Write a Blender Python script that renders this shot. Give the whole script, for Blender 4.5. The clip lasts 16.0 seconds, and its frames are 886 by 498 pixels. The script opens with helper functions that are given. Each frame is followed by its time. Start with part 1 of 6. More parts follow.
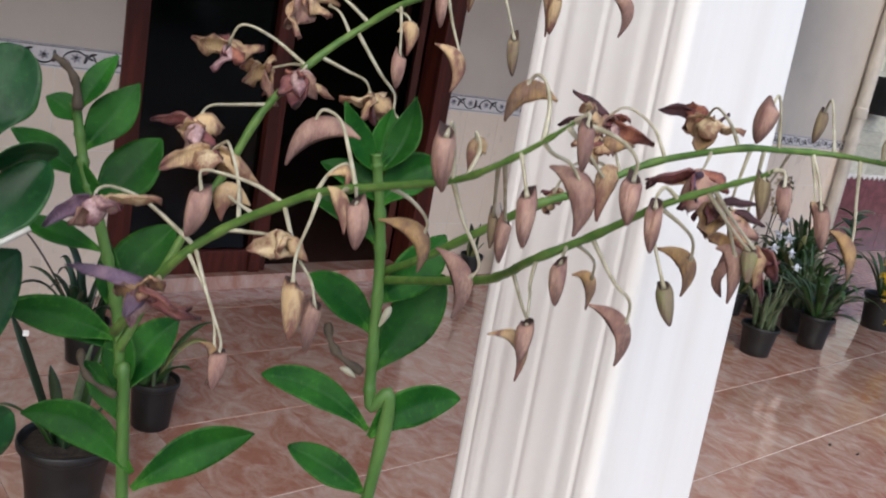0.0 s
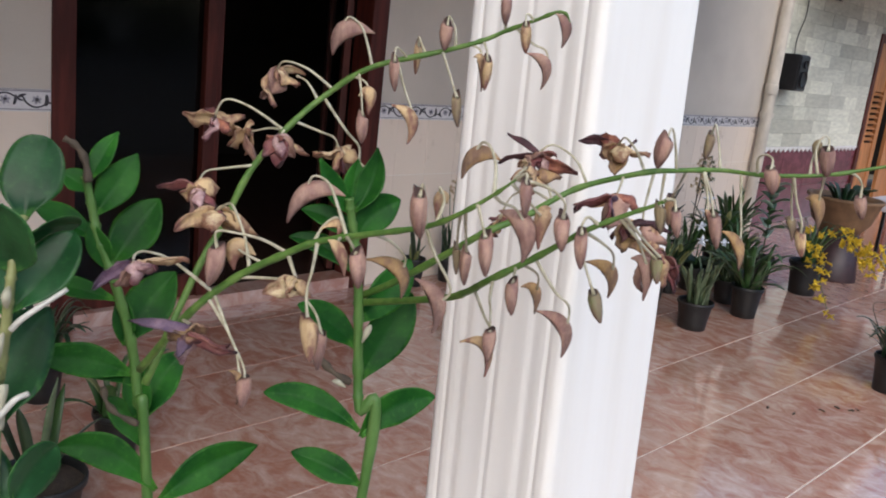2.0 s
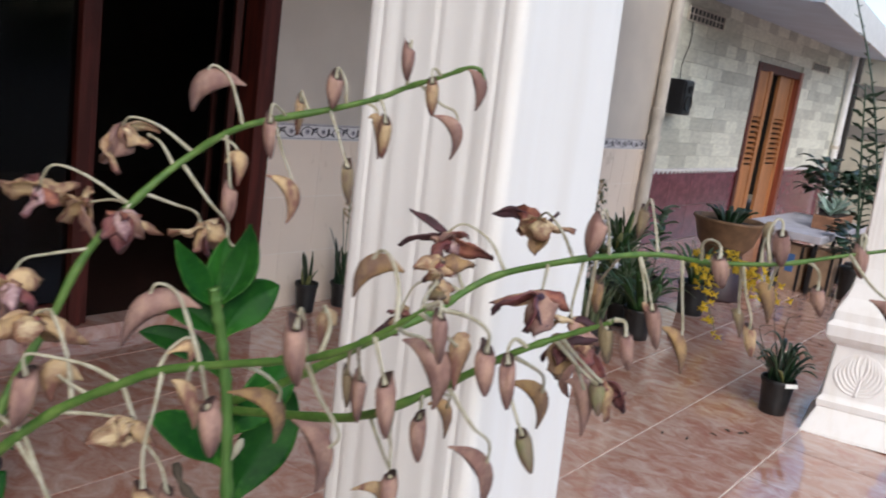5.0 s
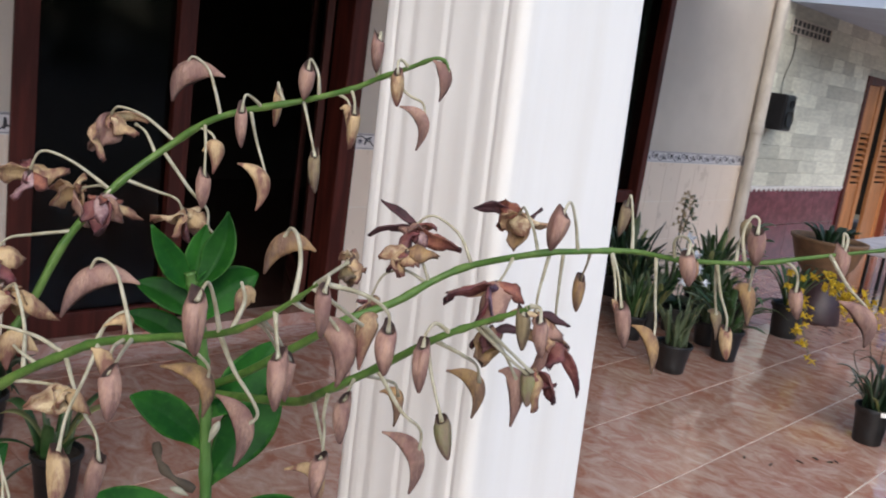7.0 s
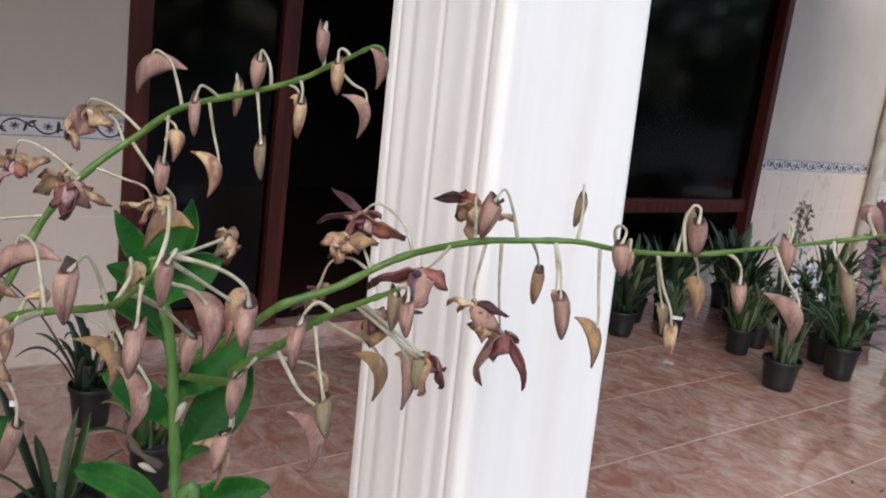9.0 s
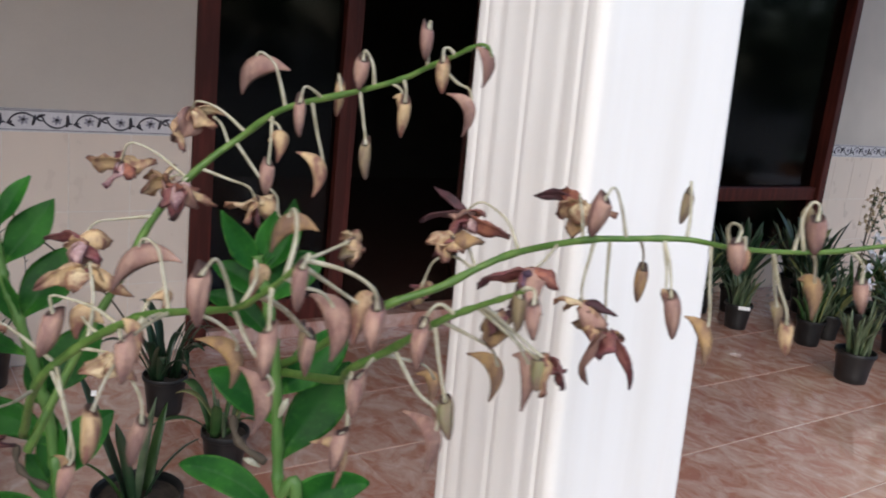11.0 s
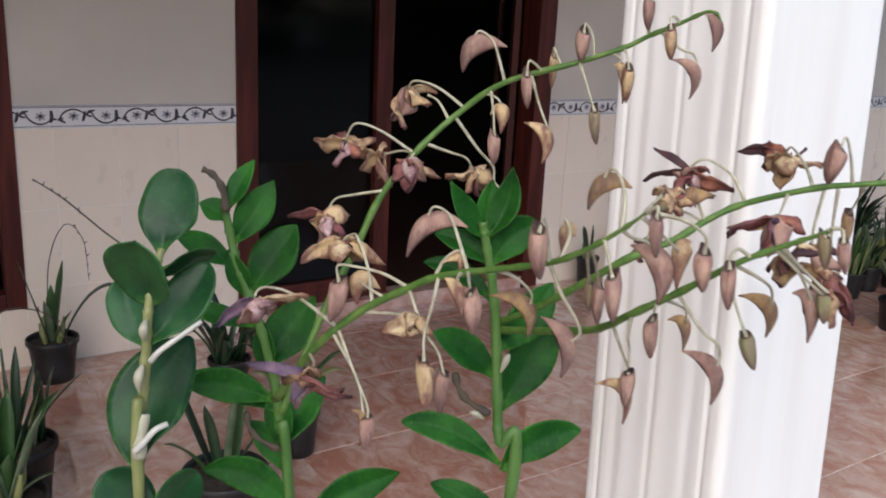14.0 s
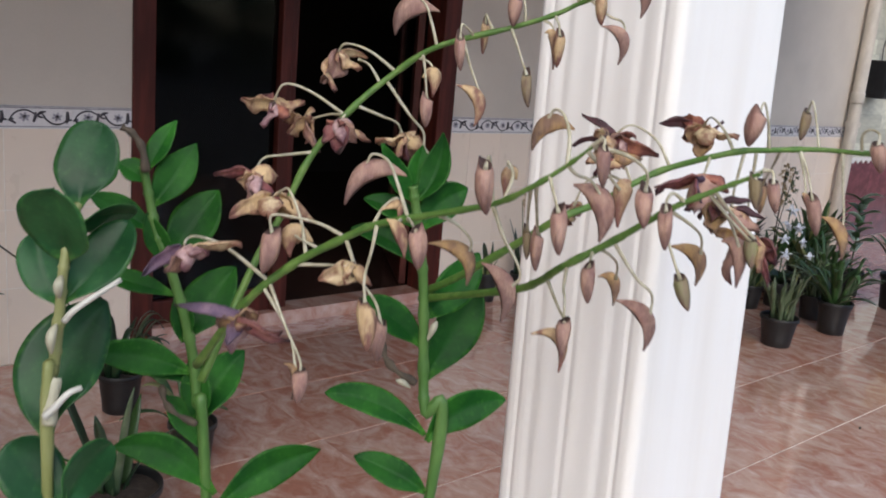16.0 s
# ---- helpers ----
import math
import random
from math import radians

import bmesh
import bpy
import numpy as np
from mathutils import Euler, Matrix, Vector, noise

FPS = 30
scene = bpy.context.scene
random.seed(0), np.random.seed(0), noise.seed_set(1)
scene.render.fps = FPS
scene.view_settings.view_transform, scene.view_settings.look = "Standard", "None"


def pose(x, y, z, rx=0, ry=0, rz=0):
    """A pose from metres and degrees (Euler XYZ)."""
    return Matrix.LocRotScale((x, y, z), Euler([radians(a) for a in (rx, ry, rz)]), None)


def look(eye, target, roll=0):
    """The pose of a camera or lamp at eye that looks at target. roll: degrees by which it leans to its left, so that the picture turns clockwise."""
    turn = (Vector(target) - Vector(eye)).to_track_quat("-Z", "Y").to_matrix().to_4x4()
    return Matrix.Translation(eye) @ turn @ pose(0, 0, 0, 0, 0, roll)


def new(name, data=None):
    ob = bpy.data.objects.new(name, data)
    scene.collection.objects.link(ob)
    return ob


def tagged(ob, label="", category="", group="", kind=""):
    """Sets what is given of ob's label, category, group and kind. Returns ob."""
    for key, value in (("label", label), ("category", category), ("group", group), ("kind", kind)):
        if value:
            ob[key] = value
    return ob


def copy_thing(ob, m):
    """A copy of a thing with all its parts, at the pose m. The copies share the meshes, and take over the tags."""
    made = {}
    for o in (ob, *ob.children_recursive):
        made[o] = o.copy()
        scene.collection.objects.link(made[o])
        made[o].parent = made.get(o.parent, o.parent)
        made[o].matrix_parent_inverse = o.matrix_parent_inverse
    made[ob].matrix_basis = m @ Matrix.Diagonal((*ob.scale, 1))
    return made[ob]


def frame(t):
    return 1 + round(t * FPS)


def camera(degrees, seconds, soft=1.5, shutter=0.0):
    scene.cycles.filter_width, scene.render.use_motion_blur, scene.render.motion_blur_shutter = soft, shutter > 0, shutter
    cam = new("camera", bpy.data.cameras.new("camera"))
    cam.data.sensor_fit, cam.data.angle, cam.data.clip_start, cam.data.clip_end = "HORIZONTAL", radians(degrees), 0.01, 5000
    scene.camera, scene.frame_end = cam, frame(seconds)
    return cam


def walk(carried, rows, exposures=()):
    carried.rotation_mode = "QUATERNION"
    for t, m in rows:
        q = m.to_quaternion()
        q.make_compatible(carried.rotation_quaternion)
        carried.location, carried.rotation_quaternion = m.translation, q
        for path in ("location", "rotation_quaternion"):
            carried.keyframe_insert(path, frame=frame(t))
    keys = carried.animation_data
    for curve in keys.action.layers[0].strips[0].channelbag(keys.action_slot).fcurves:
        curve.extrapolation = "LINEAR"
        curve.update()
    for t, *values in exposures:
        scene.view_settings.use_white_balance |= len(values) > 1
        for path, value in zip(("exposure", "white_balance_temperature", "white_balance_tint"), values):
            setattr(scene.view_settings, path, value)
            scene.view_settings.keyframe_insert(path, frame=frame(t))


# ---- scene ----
cam = camera(54.3, 16.0, soft=1.9, shutter=0.5)
PATH = [
    (0, (0.215, 0.164, 1.444), (1.514, 1.603, 0.951), 10.7),
    (0.5, (0.206, 0.17, 1.468), (1.547, 1.57, 0.975), 9.7),
    (1, (0.208, 0.165, 1.476), (1.588, 1.529, 0.992), 7.8),
    (1.5, (0.174, 0.121, 1.489), (1.577, 1.464, 1.012), 7.2),
    (2, (0.122, 0.1, 1.487), (1.525, 1.446, 1.016), 6.6),
    (2.5, (0.111, 0.123, 1.489), (1.51, 1.474, 1.022), 6.8),
    (3, (0.11, 0.153, 1.499), (1.515, 1.5, 1.043), 7.0),
    (3.5, (0.134, 0.184, 1.499), (1.564, 1.51, 1.055), 7.4),
    (4, (0.149, 0.21, 1.501), (1.605, 1.506, 1.058), 8.5),
    (4.5, (0.19, 0.209, 1.503), (1.723, 1.425, 1.087), 8.4),
    (5, (0.216, 0.194, 1.514), (1.783, 1.367, 1.106), 8.0),
    (5.2, (0.236, 0.196, 1.512), (1.825, 1.341, 1.106), 8.3),
    (7.5, (0.295, 0.094, 1.511), (1.652, 1.506, 1.103), 8.1),
    (8, (0.335, 0.067, 1.511), (1.638, 1.527, 1.1), 8.1),
    (10.5, (0.363, 0.043, 1.515), (1.5, 1.627, 1.072), 6.1),
    (11, (0.332, 0.069, 1.514), (1.446, 1.665, 1.056), 6.2),
    (11.5, (0.294, 0.09, 1.517), (1.387, 1.695, 1.038), 6.2),
    (12, (0.264, 0.105, 1.517), (1.345, 1.714, 1.023), 6.0),
    (12.5, (0.235, 0.095, 1.519), (1.311, 1.703, 1.012), 5.2),
    (13, (0.2, 0.069, 1.513), (1.27, 1.675, 0.988), 4.3),
    (13.5, (0.173, 0.069, 1.505), (1.242, 1.675, 0.979), 3.6),
    (14, (0.176, 0.116, 1.503), (1.262, 1.715, 0.988), 2.9),
    (14.5, (0.195, 0.151, 1.499), (1.319, 1.726, 0.992), 2.5),
    (15, (0.196, 0.167, 1.489), (1.409, 1.679, 0.999), 3.6),
    (15.5, (0.188, 0.162, 1.478), (1.454, 1.638, 1.012), 4.5),
    (16, (0.153, 0.123, 1.456), (1.435, 1.592, 1.009), 5.2),
]
walk(cam, [(t, look(eye, target, roll)) for t, eye, target, roll in PATH],
     exposures=[(0, 1.01), (3, 0.99), (4.6, 0.94), (5.2, 0.90), (7.4, 0.95), (8.2, 0.98), (10.5, 1.02), (12, 1.05), (14.2, 1.07), (16, 1.02)])

# ---- world, sun, exposure ----
SUN_ELEV, SUN_TURN = 42.0, 220.0
world = bpy.data.worlds.new("world")
scene.world = world
world.use_nodes = True
_wn = world.node_tree.nodes
_sky = _wn.new("ShaderNodeTexSky")
_sky.sky_type, _sky.sun_disc = "NISHITA", False
_sky.sun_elevation, _sky.sun_rotation = radians(SUN_ELEV), radians(SUN_TURN)
_sky.air_density, _sky.dust_density, _sky.ozone_density = 1.0, 1.6, 1.0
world.node_tree.links.new(_sky.outputs[0], _wn["Background"].inputs[0])
_wn["Background"].inputs[1].default_value = 0.14
_sun = new("sun", bpy.data.lights.new("sun", "SUN"))
_sun.data.energy, _sun.data.angle, _sun.data.color = 0.85, radians(60), (1.0, 0.975, 0.945)
_sa, _se = radians(SUN_TURN), radians(SUN_ELEV)
_sun.matrix_world = look((math.sin(_sa) * math.cos(_se) * 30, math.cos(_sa) * math.cos(_se) * 30, math.sin(_se) * 30), (0, 0, 0))


# ---- helpers of this scene ----
def surf(name, base, rough=0.5, var=0.15, scale=12.0, bump=0.15, bscale=90.0, metal=0.0, second=None, mix=(0.4, 0.65),
         stretch=(1, 1, 1), random_piece=0.0, spec=0.5, coat=0.0, detail=5.0, grain=0.5, rvar=0.08, warp=0.0, withered=None, dist=0.002, trans=0.0, sub=0.0):
    """Procedural surface: two scales of colour noise, optional second colour, fine bump, random tone of each piece."""
    m = bpy.data.materials.new(name)
    m.use_nodes = True
    nt = m.node_tree
    n, l = nt.nodes, nt.links
    b = n["Principled BSDF"]
    b.inputs["Metallic"].default_value = metal
    b.inputs["Specular IOR Level"].default_value = spec
    b.inputs["Coat Weight"].default_value = coat
    b.inputs["Coat Roughness"].default_value = 0.08
    b.inputs["Transmission Weight"].default_value = trans
    b.inputs["Subsurface Weight"].default_value = sub
    b.inputs["Subsurface Radius"].default_value = (0.004, 0.003, 0.001)
    tc = n.new("ShaderNodeTexCoord")
    mp = n.new("ShaderNodeMapping")
    mp.inputs["Scale"].default_value = stretch
    l.new(tc.outputs["Object"], mp.inputs["Vector"])
    vec = mp.outputs["Vector"]
    info = n.new("ShaderNodeObjectInfo")
    if random_piece > 0:
        add = n.new("ShaderNodeVectorMath")
        add.operation = "MULTIPLY_ADD"
        add.inputs[1].default_value = (37.0, 17.0, 29.0)
        com = n.new("ShaderNodeCombineXYZ")
        for k in range(3):
            l.new(info.outputs["Random"], com.inputs[k])
        l.new(com.outputs[0], add.inputs[0])
        l.new(vec, add.inputs[2])
        vec = add.outputs[0]
    big = n.new("ShaderNodeTexNoise")
    big.inputs["Scale"].default_value, big.inputs["Detail"].default_value = scale, detail
    big.inputs["Roughness"].default_value, big.inputs["Distortion"].default_value = grain, warp
    l.new(vec, big.inputs["Vector"])
    fine = n.new("ShaderNodeTexNoise")
    fine.inputs["Scale"].default_value, fine.inputs["Detail"].default_value = bscale, 4.0
    l.new(vec, fine.inputs["Vector"])
    ramp = n.new("ShaderNodeMapRange")
    ramp.inputs["From Min"].default_value, ramp.inputs["From Max"].default_value = mix
    l.new(big.outputs["Fac"], ramp.inputs["Value"])
    c = n.new("ShaderNodeMix")
    c.data_type = "RGBA"
    sec = second or tuple(min(1, v * (1 + var)) for v in base)
    fst = base if second else tuple(v * (1 - var) for v in base)
    c.inputs["A"].default_value, c.inputs["B"].default_value = (*fst, 1), (*sec, 1)
    l.new(ramp.outputs[0], c.inputs["Factor"])
    colour = c.outputs["Result"]
    if withered:
        # dried margins and ends of petals, kept as a vertex value
        at = n.new("ShaderNodeAttribute")
        at.attribute_name = "dried"
        ad = n.new("ShaderNodeMath")
        ad.operation = "MULTIPLY_ADD"
        ad.use_clamp = True
        ad.inputs[1].default_value = 1.3
        off = n.new("ShaderNodeMapRange")
        off.inputs["From Min"].default_value, off.inputs["From Max"].default_value = 0.3, 0.7
        off.inputs["To Min"].default_value, off.inputs["To Max"].default_value = -0.45, 0.15
        l.new(fine.outputs["Fac"], off.inputs["Value"])
        l.new(at.outputs["Fac"], ad.inputs[0])
        l.new(off.outputs[0], ad.inputs[2])
        dry = n.new("ShaderNodeMix")
        dry.data_type = "RGBA"
        dry.inputs["B"].default_value = (*withered, 1)
        l.new(ad.outputs[0], dry.inputs["Factor"])
        l.new(colour, dry.inputs["A"])
        colour = dry.outputs["Result"]
    hsv = n.new("ShaderNodeHueSaturation")
    val = n.new("ShaderNodeMapRange")
    val.inputs["To Min"].default_value, val.inputs["To Max"].default_value = 1 - var * 0.6, 1 + var * 0.6
    l.new(fine.outputs["Fac"], val.inputs["Value"])
    last = val.outputs[0]
    if random_piece > 0:
        rp = n.new("ShaderNodeMapRange")
        rp.inputs["To Min"].default_value, rp.inputs["To Max"].default_value = 1 - random_piece, 1 + random_piece
        l.new(info.outputs["Random"], rp.inputs["Value"])
        mu = n.new("ShaderNodeMath")
        mu.operation = "MULTIPLY"
        l.new(last, mu.inputs[0])
        l.new(rp.outputs[0], mu.inputs[1])
        last = mu.outputs[0]
    l.new(last, hsv.inputs["Value"])
    l.new(colour, hsv.inputs["Color"])
    l.new(hsv.outputs[0], b.inputs["Base Color"])
    rr = n.new("ShaderNodeMapRange")
    rr.inputs["To Min"].default_value, rr.inputs["To Max"].default_value = max(0.015, rough - rvar), min(1, rough + rvar)
    l.new(big.outputs["Fac"], rr.inputs["Value"])
    l.new(rr.outputs[0], b.inputs["Roughness"])
    bp = n.new("ShaderNodeBump")
    bp.inputs["Strength"].default_value, bp.inputs["Distance"].default_value = bump, dist
    l.new(fine.outputs["Fac"], bp.inputs["Height"])
    l.new(bp.outputs[0], b.inputs["Normal"])
    return m


def mesh_of(bm, material, smooth=True):
    bmesh.ops.recalc_face_normals(bm, faces=bm.faces)
    me = bpy.data.meshes.new("mesh")
    bm.to_mesh(me)
    bm.free()
    mats = material if isinstance(material, (list, tuple)) else [material]
    for m in mats:
        me.materials.append(m)
    if smooth:
        me.shade_smooth()
    return me


def part(name, bm, material, parent=None, label="", smooth=False, m=None):
    """One mesh object under a thing or a part; bm is a bmesh or a finished mesh."""
    me = bm if isinstance(bm, bpy.types.Mesh) else mesh_of(bm, material, smooth)
    ob = new(name, me)
    if parent is not None:
        ob.parent = parent
    if m is not None:
        ob.matrix_basis = m
    if label:
        ob["label"] = label
    return ob


def thing(name, label, category, at=(0, 0, 0), group="", kind="", turn=0.0):
    ob = new(name)
    ob.empty_display_size = 0.05
    ob.matrix_basis = pose(*at, 0, 0, turn)
    return tagged(ob, label, category, group, kind)


def box(bm, lo, hi, bevel=0.0):
    r = bmesh.ops.create_cube(bm, size=1.0)
    vs = r["verts"]
    for v in vs:
        v.co = Vector([lo[k] + (v.co[k] + 0.5) * (hi[k] - lo[k]) for k in range(3)])
    if bevel > 0:
        es = {e for v in vs for e in v.link_edges}
        bmesh.ops.bevel(bm, geom=list(es), offset=bevel, segments=2, profile=0.6, affect="EDGES")
    return bm


def boxed(lo, hi, bevel=0.0):
    return box(bmesh.new(), lo, hi, bevel)


def lathe(bm, profile, n=28, centre=(0, 0, 0), close_ends=False):
    rings = []
    for r, z in profile:
        rings.append([bm.verts.new((centre[0] + r * math.cos(2 * math.pi * k / n), centre[1] + r * math.sin(2 * math.pi * k / n), centre[2] + z)) for k in range(n)])
    for a, b in zip(rings, rings[1:]):
        for k in range(n):
            bm.faces.new((a[k], a[(k + 1) % n], b[(k + 1) % n], b[k]))
    if close_ends:
        bm.faces.new(rings[0])
        bm.faces.new(rings[-1])
    return bm


def spline(points, per=8):
    """Smooth line through points (Catmull-Rom)."""
    p = [Vector(q) for q in points]
    p = [p[0] * 2 - p[1]] + p + [p[-1] * 2 - p[-2]]
    out = []
    for i in range(1, len(p) - 2):
        for k in range(per):
            t = k / per
            out.append(0.5 * ((2 * p[i]) + (p[i + 1] - p[i - 1]) * t + (2 * p[i - 1] - 5 * p[i] + 4 * p[i + 1] - p[i + 2]) * t * t + (3 * p[i] - p[i - 1] - 3 * p[i + 1] + p[i + 2]) * t ** 3))
    out.append(p[-2])
    return out


def tube(bm, line, radius, n=8, cap=True, mi=0):
    """Sweep a round section along line; radius is a number or a function of 0..1."""
    rf = radius if callable(radius) else (lambda t: radius)
    rings, last = [], None
    m = len(line)
    for i, p in enumerate(line):
        d = (line[min(i + 1, m - 1)] - line[max(i - 1, 0)]).normalized()
        if last is None:
            u = d.cross(Vector((0, 0, 1)))
            if u.length < 0.05:
                u = d.cross(Vector((1, 0, 0)))
        else:
            u = last - d * last.dot(d)
        u.normalize()
        last = u
        w = d.cross(u)
        r = rf(i / (m - 1))
        rings.append([bm.verts.new(p + (u * math.cos(2 * math.pi * k / n) + w * math.sin(2 * math.pi * k / n)) * r) for k in range(n)])
    for a, b in zip(rings, rings[1:]):
        for k in range(n):
            bm.faces.new((a[k], a[(k + 1) % n], b[(k + 1) % n], b[k])).material_index = mi
    if cap:
        bm.faces.new(rings[0]).material_index = mi
        bm.faces.new(rings[-1][::-1]).material_index = mi
    return bm


# ---- materials ----
# unseen ground: tone set for bounced light and for reflections in the glass
M_GROUND = surf("bounce_ground", (0.15, 0.138, 0.122), 0.9, 0.2, 0.6, 0.4, 30, dist=0.01)
M_GROUT = surf("floor_grout", (0.72, 0.66, 0.60), 0.8, 0.2, 20, 0.2, 150)
M_FLOOR = surf("marbled_floor_tile", (0.398, 0.184, 0.128), 0.07, 0.24, 3.4, 0.0, 26, second=(0.59, 0.45, 0.38), mix=(0.38, 0.70), warp=1.1, stretch=(1.5, 1.0, 1), random_piece=0.06, detail=9, grain=0.62, rvar=0.02, spec=0.8, coat=0.5, dist=0.001)
M_TILE = surf("beige_wall_tile", (0.80, 0.675, 0.56), 0.28, 0.02, 3.0, 0.03, 25, random_piece=0.025, rvar=0.02, detail=6, mix=(0.1, 0.9))
M_TILEGROUT = surf("wall_grout", (0.88, 0.84, 0.78), 0.8, 0.1, 30, 0.1, 150)
M_BORDER = surf("white_border_tile", (0.74, 0.71, 0.71), 0.25, 0.06, 20, 0.03, 60)
M_BORDERINK = surf("border_ink", (0.035, 0.03, 0.04), 0.4, 0.3, 40, 0.05, 200)
M_BORDERGREY = surf("border_grey", (0.24, 0.22, 0.24), 0.4, 0.3, 60, 0.05, 200)
M_BORDERBLUE = surf("border_flower", (0.33, 0.31, 0.35), 0.4, 0.2, 60, 0.05, 200)
M_UPPER = surf("painted_plaster", (0.565, 0.505, 0.435), 0.7, 0.06, 2.0, 0.15, 120)
M_CEIL = surf("white_ceiling", (0.62, 0.61, 0.59), 0.8, 0.05, 2, 0.1, 100)
M_COLUMN = surf("white_column_paint", (0.86, 0.845, 0.82), 0.55, 0.04, 16, 0.15, 70, second=(0.79, 0.755, 0.705), mix=(0.48, 0.80), stretch=(1, 1, 0.07), detail=6)
# shade of the unlit room put into its floor tile colour
M_ROOMFLOOR = surf("room_floor_shade", (0.05, 0.026, 0.02), 0.2, 0.2, 4, 0.02, 30)
M_REDWOOD = surf("red_brown_wood", (0.078, 0.017, 0.012), 0.5, 0.3, 9, 0.15, 60, stretch=(3, 3, 0.3), spec=0.25)
# near black, standing in for the shade inside the rooms
M_ROOMSHADE = surf("room_wall_shade", (0.03, 0.026, 0.023), 0.9, 0.15, 3, 0.1, 60)
M_GLASS = surf("dark_tinted_glass", (0.07, 0.08, 0.10), 0.06, 0.02, 2, 0.0, 20, trans=1.0)
M_GLASS.node_tree.nodes["Principled BSDF"].inputs["IOR"].default_value = 1.3
M_PIPE = surf("grey_beige_pipe", (0.55, 0.50, 0.43), 0.5, 0.15, 8, 0.1, 80, stretch=(1, 1, 0.4))
M_STONE = surf("sandstone_cladding", (0.50, 0.50, 0.42), 0.75, 0.10, 4.5, 0.25, 60, second=(0.66, 0.655, 0.55), mix=(0.3, 0.7), random_piece=0.25, dist=0.004, detail=6)
M_STONEJOINT = surf("stone_joint", (0.45, 0.44, 0.38), 0.9, 0.15, 20, 0.2, 100)
M_MAROON = surf("maroon_tile", (0.16, 0.045, 0.06), 0.15, 0.2, 5, 0.03, 40, random_piece=0.08)
M_WHITE = surf("white_paint", (0.75, 0.74, 0.72), 0.5, 0.05, 10, 0.1, 80)
M_SOFFIT = surf("grey_soffit", (0.46, 0.535, 0.64), 0.8, 0.05, 3, 0.1, 60)
M_ORANGE = surf("orange_teak", (0.40, 0.17, 0.065), 0.4, 0.25, 8, 0.1, 60, stretch=(4, 4, 0.4))
M_BLACK = surf("black_plastic", (0.012, 0.012, 0.014), 0.4, 0.2, 20, 0.1, 120)
M_POT = surf("black_pot_plastic", (0.011, 0.012, 0.013), 0.45, 0.3, 18, 0.15, 90)
M_SOIL = surf("potting_bark", (0.035, 0.025, 0.018), 0.95, 0.4, 60, 0.9, 140, dist=0.006)
M_FARWALL = surf("far_house_wall", (0.55, 0.49, 0.38), 0.8, 0.08, 2, 0.1, 40)
M_FARBAND = surf("far_house_band", (0.25, 0.22, 0.19), 0.8, 0.1, 2, 0.1, 40)
M_ROOF = surf("dark_roof", (0.09, 0.06, 0.05), 0.8, 0.3, 4, 0.3, 30)
M_HEDGE = surf("dark_foliage", (0.035, 0.06, 0.022), 0.8, 0.5, 2, 0.4, 12, random_piece=0.1)

# ---- the large structure ----
WALL_Y, THICK, CEIL_Z = 3.873, 0.15, 3.15
WALL_END, STONE_END = 8.24, 15.08


def structure(name, bm, material, label, category, smooth=False):
    ob = part(name, bm, material, None, "", smooth)
    return tagged(ob, label, category, kind="structure")


# ground added out of view, it bounces light onto wall and ceiling
g = bmesh.new()
bmesh.ops.create_grid(g, x_segments=40, y_segments=40, size=150)
for v in g.verts:
    v.co.z = -0.22 + 0.05 * noise.noise(v.co * 0.13)
    if abs(v.co.x) < 18 and abs(v.co.y) < 12:
        v.co.z = -0.3
structure("ground", g, M_GROUND, "unseen plain ground around the tiled porch, toned to bounce light", "ground", True)

floor = structure("floor", boxed((-3.2, -0.4, -0.28), (15.6, 9.0, -0.004)), M_GROUT, "porch floor of glossy marbled terracotta tiles with pale grout", "floor")

# tiled wall with openings: (x from, x to, z from, z to)
OPENINGS = [(-0.95, 0.66, 0.26, 2.42), (1.57, 3.40, 0.0, 2.42), (4.37, 6.47, 0.26, 2.42)]
wb = bmesh.new()
xs = [-3.2]
for a, b, z0, z1 in OPENINGS:
    box(wb, (xs[-1], WALL_Y + 0.0025, 0), (a, WALL_Y + THICK, 1.0))
    box(wb, (xs[-1], WALL_Y, 1.095), (a, WALL_Y + THICK, CEIL_Z))
    box(wb, (xs[-1], WALL_Y + 0.0025, 1.0), (a, WALL_Y + THICK, 1.095))
    if z0 > 0:
        box(wb, (a, WALL_Y + 0.0025, 0), (b, WALL_Y + THICK, z0))
    box(wb, (a, WALL_Y, z1), (b, WALL_Y + THICK, CEIL_Z))
    xs.append(b)
box(wb, (xs[-1], WALL_Y + 0.0025, 0), (WALL_END, WALL_Y + THICK, 1.0))
box(wb, (xs[-1], WALL_Y + 0.0025, 1.0), (WALL_END, WALL_Y + THICK, 1.095))
box(wb, (xs[-1], WALL_Y, 1.095), (WALL_END, WALL_Y + THICK, CEIL_Z))
wall_north = structure("wall_north", wb, M_UPPER, "porch wall, beige tiles below a vine border and plain grey-beige paint above", "wall")
wall_north.data.materials.append(M_TILEGROUT)
for f in wall_north.data.polygons:
    if f.center.z < 1.0 and abs(f.normal.y) > 0.9:
        f.material_index = 1

# stone-clad wall with its door opening
D3 = (10.89, 12.70, 2.105)
wb = bmesh.new()
box(wb, (8.335, WALL_Y + 0.02, 0), (D3[0], WALL_Y + THICK, 2.85))
box(wb, (D3[1], WALL_Y + 0.02, 0), (STONE_END, WALL_Y + THICK, 2.85))
box(wb, (D3[0], WALL_Y + 0.02, D3[2]), (D3[1], WALL_Y + THICK, 2.85))
